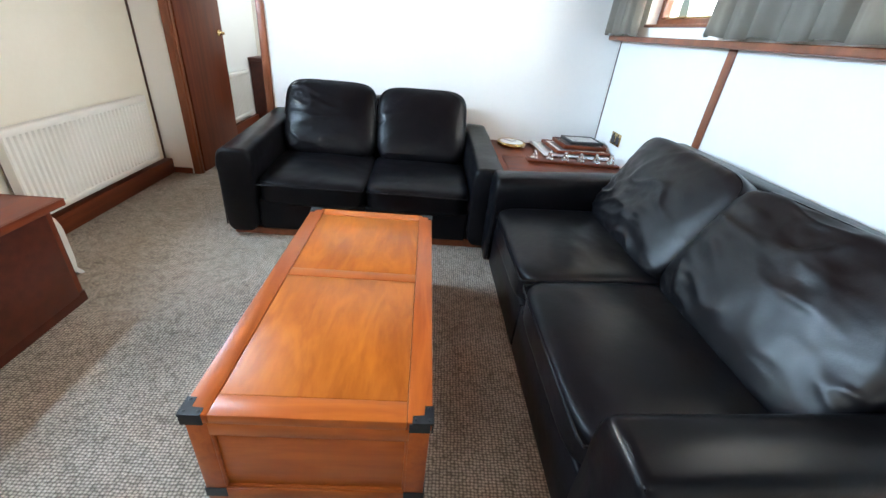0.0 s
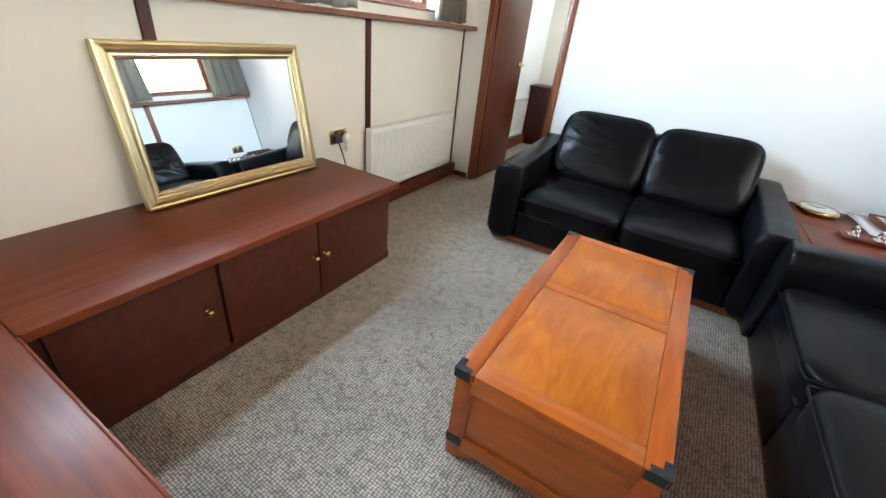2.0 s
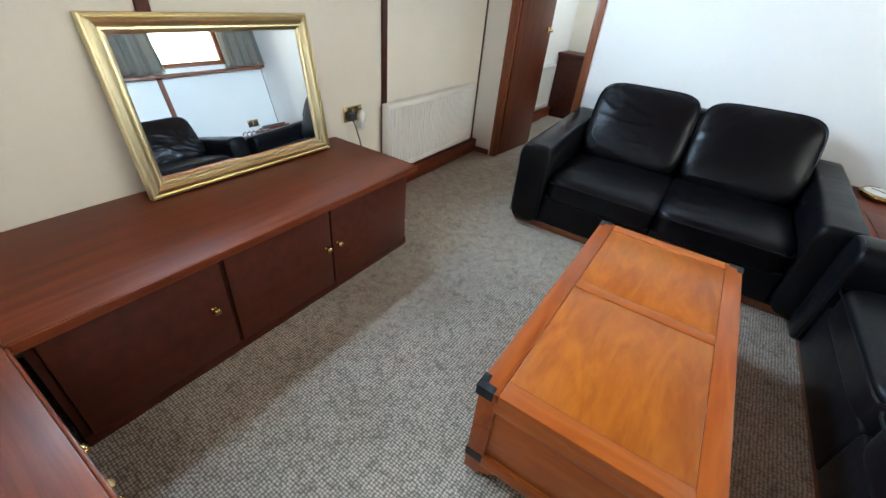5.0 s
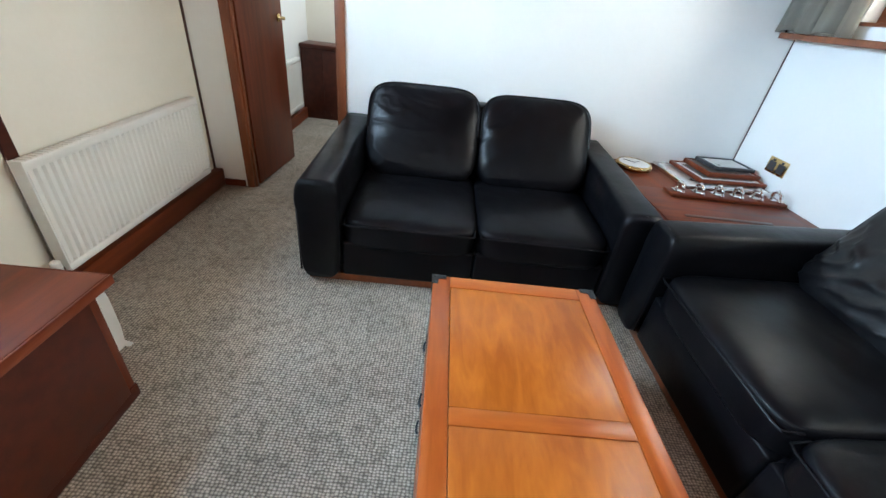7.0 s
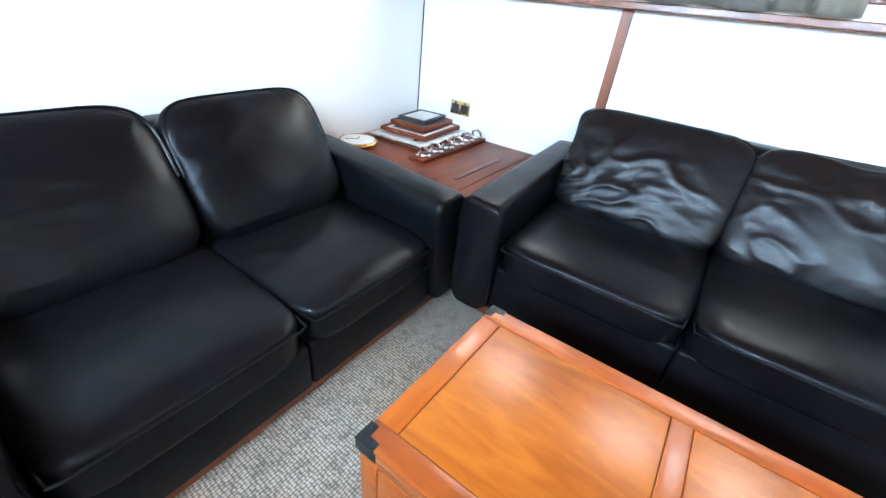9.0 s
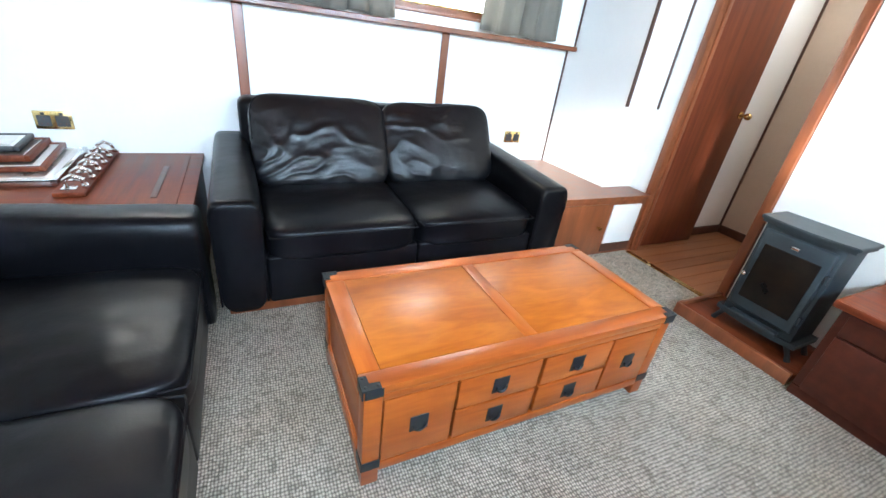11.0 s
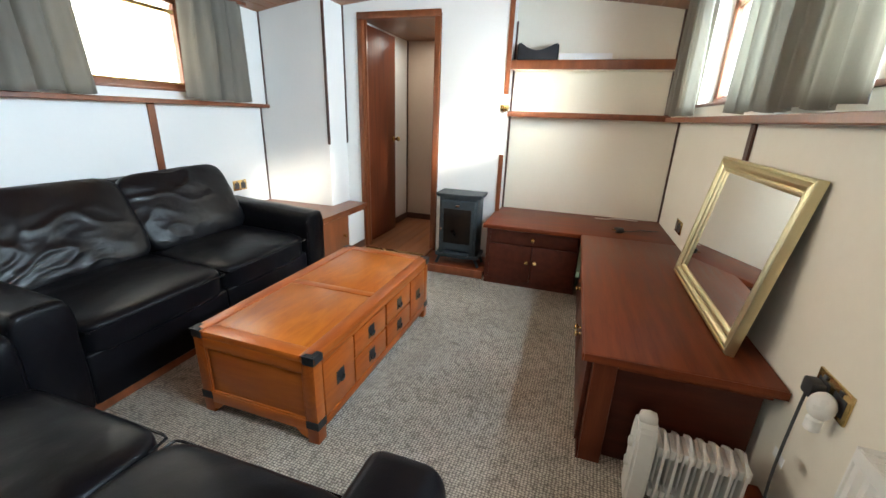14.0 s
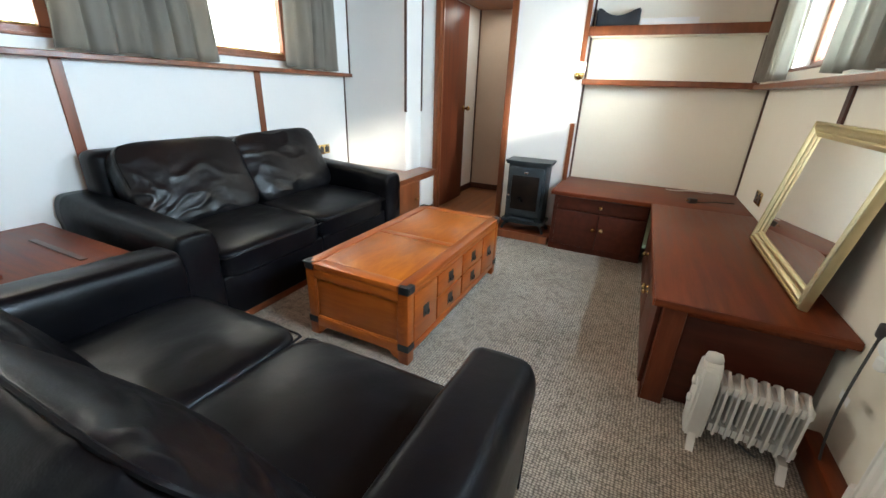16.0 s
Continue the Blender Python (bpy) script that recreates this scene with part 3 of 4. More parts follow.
# ---- sofas ----
def sofa(m, width, depth, arm_w, arm_h, seat_h, back_h, seats, label, seed, wide=0.022, out=0.72, lean=62, crease=0.011, soft=6.0, hide=M_LEATHER):
    """Local axes: x across, y from the front (0) to the back, z up."""
    t = thing("sofa", m, label, "sofa", "leather sofas")
    hw = width / 2
    part("base_plinth", box(bmesh.new(), (-hw + 0.03, 0.045, 0.0), (hw - 0.03, depth - 0.06, 0.045), 0.004), M_TRIM, t, "reddish wooden plinth")
    part("base", box(bmesh.new(), (-hw + arm_w * 0.7, 0.05, 0.045), (hw - arm_w * 0.7, depth - 0.02, seat_h - 0.15), 0.02, 3), M_LEATHER, t)
    iw = width - 2 * arm_w
    for s in (-1, 1):
        bm = bmesh.new()
        # arm: flat panel below, swelling into a rounded pad that slopes up to the back
        rings = []
        for v in [0, 0.008, 0.02, 0.035] + [0.06 + 0.94 * j / 16 for j in range(17)]:
            y = v * depth
            rise = 0.055 * v
            end = 0.86 if v == 0 else 0.95 if v < 0.01 else 0.985 if v < 0.03 else 1
            prof = []
            for a in range(40):
                th = 2 * math.pi * a / 40
                cx, cz = math.cos(th), math.sin(th)
                px = math.copysign(abs(cx) ** 0.35, cx) * arm_w / 2 * (1.04 if cz > 0.2 else 0.97)
                pz = math.copysign(abs(cz) ** 0.45, cz)
                z = 0.04 + (pz + 1) / 2 * (arm_h + rise - 0.04)
                w2 = 0.004 * noise.noise((y * 6 + seed + s, th, 1.0))
                prof.append(bm.verts.new((px * end + s * (hw - arm_w / 2) + w2, y + (1 - end) * 0.0, 0.04 + (z - 0.04) * (0.965 if v == 0 else 0.988 if v < 0.01 else 1) + w2)))
            rings.append(prof)
        for a, b in zip(rings, rings[1:]):
            for i in range(40):
                bm.faces.new((a[i], a[(i + 1) % 40], b[(i + 1) % 40], b[i]))
        bm.faces.new(rings[0][::-1])
        bm.faces.new(rings[-1])
        arm = part("arm", bm, M_LEATHER, t, "", True)
        pb = bmesh.new()
        e = s * (hw - arm_w / 2)
        pts = [(e - arm_w * 0.462, 0.014, 0.07), (e - arm_w * 0.462, 0.014, arm_h - 0.06), (e - arm_w * 0.37, 0.014, arm_h - 0.016), (e, 0.014, arm_h - 0.004),
               (e + arm_w * 0.37, 0.014, arm_h - 0.016), (e + arm_w * 0.462, 0.014, arm_h - 0.06), (e + arm_w * 0.462, 0.014, 0.07)]
        part("piping", piping(pb, pts, 0.004), M_LEATHER, arm)
    part("back", box(bmesh.new(), (-hw + arm_w * out, depth - 0.17, 0.06), (hw - arm_w * out, depth - 0.005, back_h - (0.035 if out < 0.9 else 0.09)), 0.05, 4), M_LEATHER, t)
    sw = iw / seats
    sd = depth - 0.30
    for i in range(seats):
        cx = -iw / 2 + sw * (i + 0.5)
        c = part("seat_cushion", pillow(sw + 0.004, sd, 0.17, seed + i, 0.004, 26, 7.0, 0.014), M_LEATHER, t, "", True)
        place(c, cx, sd / 2 + 0.005, seat_h - 0.085, 2.0)
        pb = bmesh.new()
        z = 0.050
        part("piping", piping(pb, [(-sw * 0.485, -sd * 0.40, z), (-sw * 0.475, -sd * 0.487, z), (-sw * 0.44, -sd * 0.497, z), (sw * 0.44, -sd * 0.497, z), (sw * 0.475, -sd * 0.487, z), (sw * 0.485, -sd * 0.40, z)], 0.0045), M_LEATHER, c)
        bh = back_h - seat_h + 0.075
        b = part("back_cushion", pillow(sw + wide, bh, 0.185, seed + 10 + i, crease, 52, soft, 0.030), hide, t, "creased leather back cushion", True)
        place(b, cx, depth - 0.285, seat_h + bh / 2 - 0.067, lean, random.uniform(-1.5, 1.5), 0)
        pb = bmesh.new()
        pts = []
        for k in range(25):
            th = math.pi * (k / 24) * 1.0
            cx2, cy2 = math.cos(th), math.sin(th)
            pts.append((math.copysign(abs(cx2) ** (1.8 / soft), cx2) * (sw + wide + 0.013) * 0.478, abs(cy2) ** (1.8 / soft) * bh * 0.478, 0.068))
        part("piping", piping(pb, pts, 0.005), M_LEATHER, b)
        f = part("front_panel", box(bmesh.new(), (cx - sw / 2 + 0.002, 0.022, 0.05), (cx + sw / 2 - 0.002, 0.08, seat_h - 0.145), 0.014, 3), M_LEATHER, t)
    return t


sofa(pose(0.205, 1.585, 0, 0, 0, 0), 1.66, 0.985, 0.20, 0.535, 0.385, 0.842, 2, "black leather two-seat sofa with a wooden plinth", 3, -0.004, 0.95, 59, 0.009, 4.6)
sofa(pose(0.935, 0.655, 0, 0, 0, -90), 1.82, 0.975, 0.20, 0.56, 0.43, 0.86, 2, "large black leather sofa with creased back cushions", 26, hide=M_LEATHER_WORN)


# ---- chest table ----
def knob(parent, c, axis="x", r=0.015, mat=None):
    k = lathe(bmesh.new(), [(0.010, 0), (0.010, 0.003), (0.005, 0.006), (0.005, 0.012), (r * 0.9, 0.016), (r, 0.022), (r * 0.75, 0.029), (0.003, 0.031)], (0, 0, 0), 18, axis)
    ob = part("knob", k, mat or M_BRASS, parent, "small brass knob", True)
    ob.location = c
    return ob


CL, CW, CH = 1.19, 0.585, 0.40
t = thing("coffee_table", pose(0.297, 0.597, 0, 0, 0, -0.4), "honey-stained wooden chest coffee table with iron corners", "coffee table")
hx, hy = CW / 2, CL / 2
part("carcass", box(bmesh.new(), (-hx + 0.022, -hy + 0.026, 0.055), (hx - 0.022, hy - 0.026, CH - 0.03), 0.002), M_CHEST_E, t)
for sx in (-1, 1):
    for sy in (-1, 1):
        px, py = sx * (hx - 0.03), sy * (hy - 0.03)
        leg = part("corner_post", box(bmesh.new(), (px - 0.026, py - 0.026, 0.0), (px + 0.026, py + 0.026, CH - 0.028), 0.004), M_CHEST_E, t)
        bm = bmesh.new()
        prism(bm, [(sx * 0.030, sy * 0.030), (sx * -0.022, sy * 0.030), (sx * -0.022, sy * 0.008), (sx * 0.006, sy * 0.006), (sx * 0.008, sy * -0.022), (sx * 0.030, sy * -0.022)], "z", 0, 0.006)
        lo = (-0.0295 if sx < 0 else 0.0255, -0.029, -0.030)
        box(bm, lo, (lo[0] + 0.004, 0.022, 0.0), 0.001, 1)
        lo = (-0.029, -0.0295 if sy < 0 else 0.0255, -0.030)
        box(bm, lo, (0.022, lo[1] + 0.004, 0.0), 0.001, 1)
        ir = part("iron_corner", bm, M_IRON, t, "black iron corner bracket")
        ir.location = (px + sx * 0.003, py + sy * 0.003, CH - 0.0045)
        for q in ((0.019, 0.019), (-0.014, 0.019), (0.019, -0.014)):
            part("stud", ball(bmesh.new(), (sx * q[0], sy * q[1], 0.006), 0.0045, (1, 1, 0.5)), M_IRON, ir)
        bm = bmesh.new()
        lo = (px + sx * 0.027 - 0.002, py - 0.028, 0.07)
        box(bm, lo, (lo[0] + 0.004, py + 0.028, 0.105), 0.001, 1)
        lo = (px - 0.028, py + sy * 0.027 - 0.002, 0.07)
        box(bm, lo, (px + 0.028, lo[1] + 0.004, 0.105), 0.001, 1)
        part("iron_strap", bm, M_IRON, t, "black iron strap on the leg")
# top: frame and two sunken panels
fw = 0.062
for s in (-1, 1):
    part("top_rail", box(bmesh.new(), (s * (hx - fw / 2) - fw / 2, -hy, CH - 0.03), (s * (hx - fw / 2) + fw / 2, hy, CH), 0.004), M_CHEST_E, t)
    part("top_end", box(bmesh.new(), (-hx + fw, s * (hy - fw / 2) - fw / 2, CH - 0.03), (hx - fw, s * (hy - fw / 2) + fw / 2, CH - 0.0004), 0.003), M_CHEST_X, t)
part("top_crossrail", box(bmesh.new(), (-hx + fw, 0.002, CH - 0.03), (hx - fw, 0.052, CH - 0.0006), 0.003), M_CHEST_X, t)
for a, b in ((-hy + fw + 0.001, 0.001), (0.053, hy - fw - 0.001)):
    part("top_panel", box(bmesh.new(), (-hx + fw + 0.001, a, CH - 0.028), (hx - fw - 0.001, b, CH - 0.002), 0.003), M_CHEST, t)
for s in (-1, 1):
    e = s * (hy - 0.012)
    part("end_rail", box(bmesh.new(), (-hx + 0.055, e - 0.010, CH - 0.075), (hx - 0.055, e + 0.010, CH - 0.031), 0.003), M_CHEST_X, t)
    part("end_rail", box(bmesh.new(), (-hx + 0.055, e - 0.010, 0.055), (hx - 0.055, e + 0.010, 0.105), 0.003), M_CHEST_X, t)
    part("end_panel", box(bmesh.new(), (-hx + 0.05, e - s * 0.006 - 0.005, 0.10), (hx - 0.05, e - s * 0.006 + 0.005, CH - 0.07), 0.002), M_CHEST_X, t)
    for z0 in (0.103, CH - 0.083):
        part("panel_bead", rod(bmesh.new(), (-hx + 0.052, e + s * 0.001, z0 + 0.005), (hx - 0.052, e + s * 0.001, z0 + 0.005), 0.006, 10), M_CHEST_X, t)
    for q in (-1, 1):
        part("panel_bead", rod(bmesh.new(), (q * (hx - 0.058), e + s * 0.001, 0.105), (q * (hx - 0.058), e + s * 0.001, CH - 0.075), 0.006, 10), M_CHEST_E, t)
    for q in (-1, 1):
        part("foot_bracket", prism(bmesh.new(), [(q * (hx - 0.055), 0.056), (q * (hx - 0.055), 0.018), (q * (hx - 0.085), 0.030), (q * (hx - 0.11), 0.056)], "y", e - 0.008, e + 0.008), M_CHEST_X, t)
for s in (-1, 1):
    xf = s * (hx - 0.012)
    part("side_rail", box(bmesh.new(), (xf - 0.010, -hy + 0.055, CH - 0.055), (xf + 0.010, hy - 0.055, CH - 0.031), 0.003), M_CHEST_E, t)
    part("side_rail", box(bmesh.new(), (xf - 0.010, -hy + 0.055, 0.055), (xf + 0.010, hy - 0.055, 0.09), 0.003), M_CHEST_E, t)
    cols = [(-0.535, -0.315, 1), (-0.305, -0.008, 2), (0.008, 0.305, 2), (0.315, 0.535, 1)]
    for a, b, n in cols:
        zs = [(0.095, CH - 0.06)] if n == 1 else [(0.095, 0.212), (0.222, CH - 0.06)]
        for z0, z1 in zs:
            dr = part("drawer", box(bmesh.new(), (xf - 0.010, a, z0), (xf + 0.006, b, z1), 0.004), M_CHEST_E, t)
            bm = box(bmesh.new(), (xf + s * 0.008 - 0.003, (a + b) / 2 - 0.030, (z0 + z1) / 2 - 0.032), (xf + s * 0.008 + 0.003, (a + b) / 2 + 0.030, (z0 + z1) / 2 + 0.032), 0.002, 1)
            pl2 = part("handle_plate", bm, M_IRON, dr, "square black iron handle plate")
            bm = bmesh.new()
            c = Vector((xf + s * 0.016, (a + b) / 2, (z0 + z1) / 2))
            pts = [c + Vector((s * 0.004 * math.sin(th), 0.019 * math.cos(th), -0.004 - 0.017 * math.sin(th))) for th in [math.pi * k / 8 for k in range(9)]]
            piping(bm, pts, 0.0035)
            part("handle_ring", bm, M_IRON, pl2)


# ---- sideboard and desk along the west and south walls ----
TOPZ = 0.485
bm = bmesh.new()
box(bm, (W + 0.002, -0.66, TOPZ - 0.028), (-0.915, 0.925, TOPZ), 0.006, 2)
t = tagged(part("worktop", bm, M_MAH_Y), "glossy mahogany worktop running along the wall", "worktop")
part("edging", box(bmesh.new(), (-0.9155, -0.652, TOPZ - 0.032), (-0.909, 0.931, TOPZ - 0.0015), 0.0025), M_MAH_Y, t)
part("edging", box(bmesh.new(), (W + 0.003, 0.9245, TOPZ - 0.032), (-0.916, 0.931, TOPZ - 0.0015), 0.0025), M_MAH_X, t)
bm = bmesh.new()
box(bm, (W + 0.002, S + 0.002, TOPZ - 0.028), (-0.205, -0.6605, TOPZ), 0.006, 2)
t = tagged(part("worktop", bm, M_MAH_X), "glossy mahogany desk top across the corner", "worktop")
part("edging", box(bmesh.new(), (-0.908, -0.661, TOPZ - 0.032), (-0.199, -0.6535, TOPZ - 0.0015), 0.0025), M_MAH_X, t)
part("edging", box(bmesh.new(), (-0.2055, S + 0.21, TOPZ - 0.032), (-0.199, -0.662, TOPZ - 0.0015), 0.0025), M_MAH_Y, t)


def low_cabinet(name, m, w, d, h, fronts, label, end=0.0):
    """Local: x along the front, y backwards, z up. fronts: (kind, x0, x1, z0, z1, knob x, knob z)."""
    t = thing(name, m, label, "cabinet", "built-in cabinets")
    part("body", box(bmesh.new(), (0, 0.02, 0.0), (w - end, d, h), 0.002), M_DARK, t)
    if end:
        part("end_stile", box(bmesh.new(), (w - end, 0.02, 0), (w, 0.10, h), 0.003), M_MAH_Z, t)
        part("end_rail", box(bmesh.new(), (w - end, 0.10, h - 0.03), (w, d, h), 0.003), M_MAH_X, t)
    part("kickboard", box(bmesh.new(), (0, 0.012, 0), (w, 0.02, 0.05), 0.002), M_DARK, t)
    for kind, x0, x1, z0, z1, kx, kz in fronts:
        f = part(kind, box(bmesh.new(), (x0 + 0.003, 0, z0), (x1 - 0.003, 0.018, z1), 0.003), M_DARK, t)
        k = lathe(bmesh.new(), [(0.011, 0), (0.011, -0.003), (0.005, -0.006), (0.005, -0.012), (0.013, -0.016), (0.015, -0.022), (0.011, -0.029), (0.003, -0.031)], (kx, 0, kz), 18, "y")
        part("knob", k, M_BRASS, f, "small round brass knob", True)
    return t


low_cabinet("sideboard_cabinet", pose(-0.935, -0.64, 0, 0, 0, 90), 0.51, 0.56, TOPZ - 0.029, [("cabinet_door", 0.02, 0.505, 0.05, 0.44, 0.445, 0.262)], "dark mahogany cupboard with a single brass-knobbed door")
low_cabinet("sideboard_cabinet", pose(-0.935, -0.13, 0, 0, 0, 90), 1.03, 0.56, TOPZ - 0.029, [("cabinet_door", 0.005, 0.478, 0.05, 0.44, 0.447, 0.262), ("cabinet_door", 0.482, 0.99, 0.05, 0.44, 0.512, 0.262)], "dark mahogany cupboard with two brass-knobbed doors", 0.05)
low_cabinet("desk_cabinet", pose(-0.225, -0.675, 0, 0, 0, 180), 0.69, 0.5, TOPZ - 0.029,
            [("drawer", 0.03, 0.68, 0.345, 0.445, 0.355, 0.395), ("cabinet_door", 0.03, 0.355, 0.05, 0.335, 0.325, 0.215), ("cabinet_door", 0.355, 0.68, 0.05, 0.335, 0.385, 0.215)],
            "dark mahogany desk cupboard with a drawer and two doors")


# ---- built-in cabinets in the corners ----
t = thing("corner_cabinet", pose(1.49, 2.1, 0), "dark mahogany corner cabinet with a flat hatched top", "cabinet", "built-in cabinets")
part("body", box(bmesh.new(), (-0.42, -0.46, 0), (0.436, 0.486, 0.455), 0.003), M_DARK, t)
part("cabinet_top", box(bmesh.new(), (-0.44, -0.48, 0.455), (0.437, 0.487, 0.48), 0.004), M_MAH_Y, t)
part("hatch", box(bmesh.new(), (-0.40, -0.42, 0.480), (0.36, 0.02, 0.4845), 0.002), M_MAH_X, t)
part("hatch_grip", box(bmesh.new(), (-0.28, -0.345, 0.4845), (0.16, -0.320, 0.489), 0.002), M_TRIM_D, t, "dark finger slot")

t = thing("ledge_cabinet", pose(1.05, -0.6, 0), "reddish hardwood ledge cabinet beside the sofa and doorway", "cabinet", "built-in cabinets")
part("body", box(bmesh.new(), (0.012, -0.235, 0), (0.875, 0.32, 0.412), 0.002), M_TRIM, t)
part("end_body", box(bmesh.new(), (0.012, -0.512, 0), (0.185, -0.236, 0.412), 0.002), M_TRIM, t)
part("ledge_top", prism(bmesh.new(), [(-0.008, -0.512), (0.188, -0.512), (0.188, -0.238), (0.876, -0.238), (0.876, 0.33), (-0.008, 0.33)], "z", 0.412, 0.438), M_TRIM, t)
f = part("cabinet_door", box(bmesh.new(), (0, -0.16, 0.05), (0.014, 0.30, 0.385), 0.003), M_TRIM, t)
part("knob", lathe(bmesh.new(), [(0.010, 0), (0.010, -0.003), (0.005, -0.012), (0.014, -0.018), (0.012, -0.028), (0.003, -0.03)], (0, -0.10, 0.22), 16, "x"), M_BRASS, f, "small brass knob")
part("white_panel", box(bmesh.new(), (0.002, -0.47, 0.085), (0.013, -0.20, 0.375), 0.002), M_ENAMEL, t, "white painted panel")
part("toe_slot", box(bmesh.new(), (0.004, -0.47, 0.02), (0.0125, -0.20, 0.08), 0.002), M_TRIM_D, t)

t = thing("stove_hearth", pose(0.08, -0.925, 0), "low reddish hardwood hearth platform", "hearth")
part("platform", box(bmesh.new(), (-0.285, -0.20, 0), (0.285, 0.195, 0.05), 0.003), M_MAH_X, t)
part("hearth_edge", box(bmesh.new(), (-0.285, 0.190, 0), (0.30, 0.212, 0.066), 0.005), M_TRIM, t)
part("hearth_edge", box(bmesh.new(), (0.280, -0.20, 0), (0.302, 0.189, 0.066), 0.005), M_TRIM, t)

# ---- electric stove ----
t = thing("electric_stove", pose(0.045, -0.895, 0.051), "black cast-iron style electric stove on the hearth", "stove")
sw, sd, sh = 0.18, 0.12, 0.61
part("body", box(bmesh.new(), (-sw + 0.02, -sd, 0.07), (sw - 0.02, sd - 0.03, sh - 0.025), 0.008), M_STOVE, t)


def stove_top(z0, z1, grow):
    pts = []
    for k in range(13):
        u = -1 + 2 * k / 12
        pts.append(((sw + grow) * u, sd + grow - 0.005 - 0.030 * u * u))
    return prism(bmesh.new(), pts + [(sw + grow, -sd - 0.002), (-sw - grow, -sd - 0.002)], "z", z0, z1)


bm = stove_top(sh - 0.018, sh, 0.012)
bmesh.ops.bevel(bm, geom=bm.edges[:], offset=0.004, segments=2, affect="EDGES")
part("top_plate", bm, M_STOVE, t)
part("cornice", stove_top(sh - 0.032, sh - 0.018, 0.002), M_STOVE, t)
part("plinth", stove_top(0.075, 0.10, 0.006), M_STOVE, t)
for q in ((-0.06, 0.0), (0.07, 0.02)):
    part("screw", ball(bmesh.new(), (q[0], q[1], sh), 0.0022, (1, 1, 0.5)), M_CHROME, t, "small bright screw head")
f = part("stove_door", box(bmesh.new(), (-sw + 0.035, sd - 0.03, 0.14), (sw - 0.035, sd - 0.008, sh - 0.05), 0.012, 3), M_STOVE, t)
part("door_glass", box(bmesh.new(), (-sw + 0.065, sd - 0.012, 0.20), (sw - 0.065, sd - 0.005, sh - 0.12), 0.003), M_GLASS_D, f)
part("emblem", box(bmesh.new(), (-0.018, sd - 0.008, sh - 0.100), (0.018, sd - 0.003, sh - 0.085), 0.003), M_CHROME, f, "small bright badge")
part("door_knob", ball(bmesh.new(), (sw - 0.05, sd + 0.008, 0.32), 0.012), M_CHROME, f)
for s in (-1, 1):
    for z in (0.2, 0.42):
        part("hinge", rod(bmesh.new(), (-sw + 0.03, sd - 0.012, z), (-sw + 0.03, sd - 0.012, z + 0.04), 0.008), M_STOVE, f) if s < 0 else None
    for y in (sd - 0.05, -sd + 0.03):
        leg = bmesh.new()
        rod(leg, (s * (sw - 0.03), y, 0.075), (s * (sw - 0.012), y, 0.035), 0.015, 10, 0.011)
        rod(leg, (s * (sw - 0.012), y, 0.037), (s * (sw + 0.004), y, 0.0), 0.011, 10, 0.014)
        part("leg", leg, M_STOVE, t)
part("ash_lip", box(bmesh.new(), (-0.11, sd - 0.02, 0.10), (0.11, sd + 0.02, 0.125), 0.006), M_STOVE, t)

# ---- shelves over the desk ----
t = thing("wall_shelf", pose(-0.82, S, 1.63), "deep mahogany wall shelf with a raised front edge", "shelf", "wall shelves")
part("board", box(bmesh.new(), (-0.60, 0.002, -0.012), (0.585, 0.175, 0.008), 0.002), M_WALL, t, "cream painted shelf board")
part("front_edge", box(bmesh.new(), (-0.61, 0.175, -0.018), (0.60, 0.197, 0.048), 0.005), M_TRIM, t)
t = thing("wall_shelf", pose(-0.82, S, 1.285), "narrow mahogany wall shelf level with the sill", "shelf", "wall shelves")
part("board", box(bmesh.new(), (-0.60, 0.002, -0.010), (0.60, 0.10, 0.008), 0.002), M_MAH_X, t)
part("front_edge", box(bmesh.new(), (-0.61, 0.10, -0.022), (0.61, 0.118, 0.022), 0.005), M_TRIM, t)
# dark contoured cushion and a white box
bm = bmesh.new()
pts = [(-0.155, 0), (0.155, 0), (0.155, 0.165)] + [(0.155 - 0.31 * k / 16, 0.165 - 0.050 * math.sin(math.pi * k / 16) ** 1.5 + (0.012 if k < 3 else 0)) for k in range(1, 17)]
prism(bm, pts, "y", -0.05, 0.05)
bmesh.ops.bevel(bm, geom=bm.edges[:], offset=0.010, segments=2, affect="EDGES")
ob = tagged(part("neck_cushion", bm, M_FABRIC), "charcoal contoured cushion lying on the shelf", "cushion")
ob.matrix_world = pose(-0.415, S + 0.09, 1.6385)
bm = box(bmesh.new(), (-0.19, -0.045, 0), (0.19, 0.045, 0.09), 0.003)
ob = tagged(part("white_box", bm, M_PAPER), "long white cardboard box on the shelf", "box")
ob.matrix_world = pose(-0.77, S + 0.09, 1.6385)

# ---- wall lamp ----
t = thing("wall_lamp", pose(-0.212, DY, 1.33), "small lit brass wall lamp with a white shade", "lamp")
part("back_plate", lathe(bmesh.new(), [(0.035, 0.014), (0.035, 0.020), (0.015, 0.028)], (0, 0, 0), 20, "y"), M_BRASS, t)
part("arm", piping(bmesh.new(), [(0, 0.02, 0), (0, 0.06, -0.01), (0.0, 0.075, 0.02)], 0.006, 8), M_BRASS, t)
part("shade", lathe(bmesh.new(), [(0.030, 0.02), (0.045, 0.03), (0.048, 0.085), (0.036, 0.09)], (0, 0.075, 0), 24), M_LAMP, t, "glowing white shade").visible_shadow = False

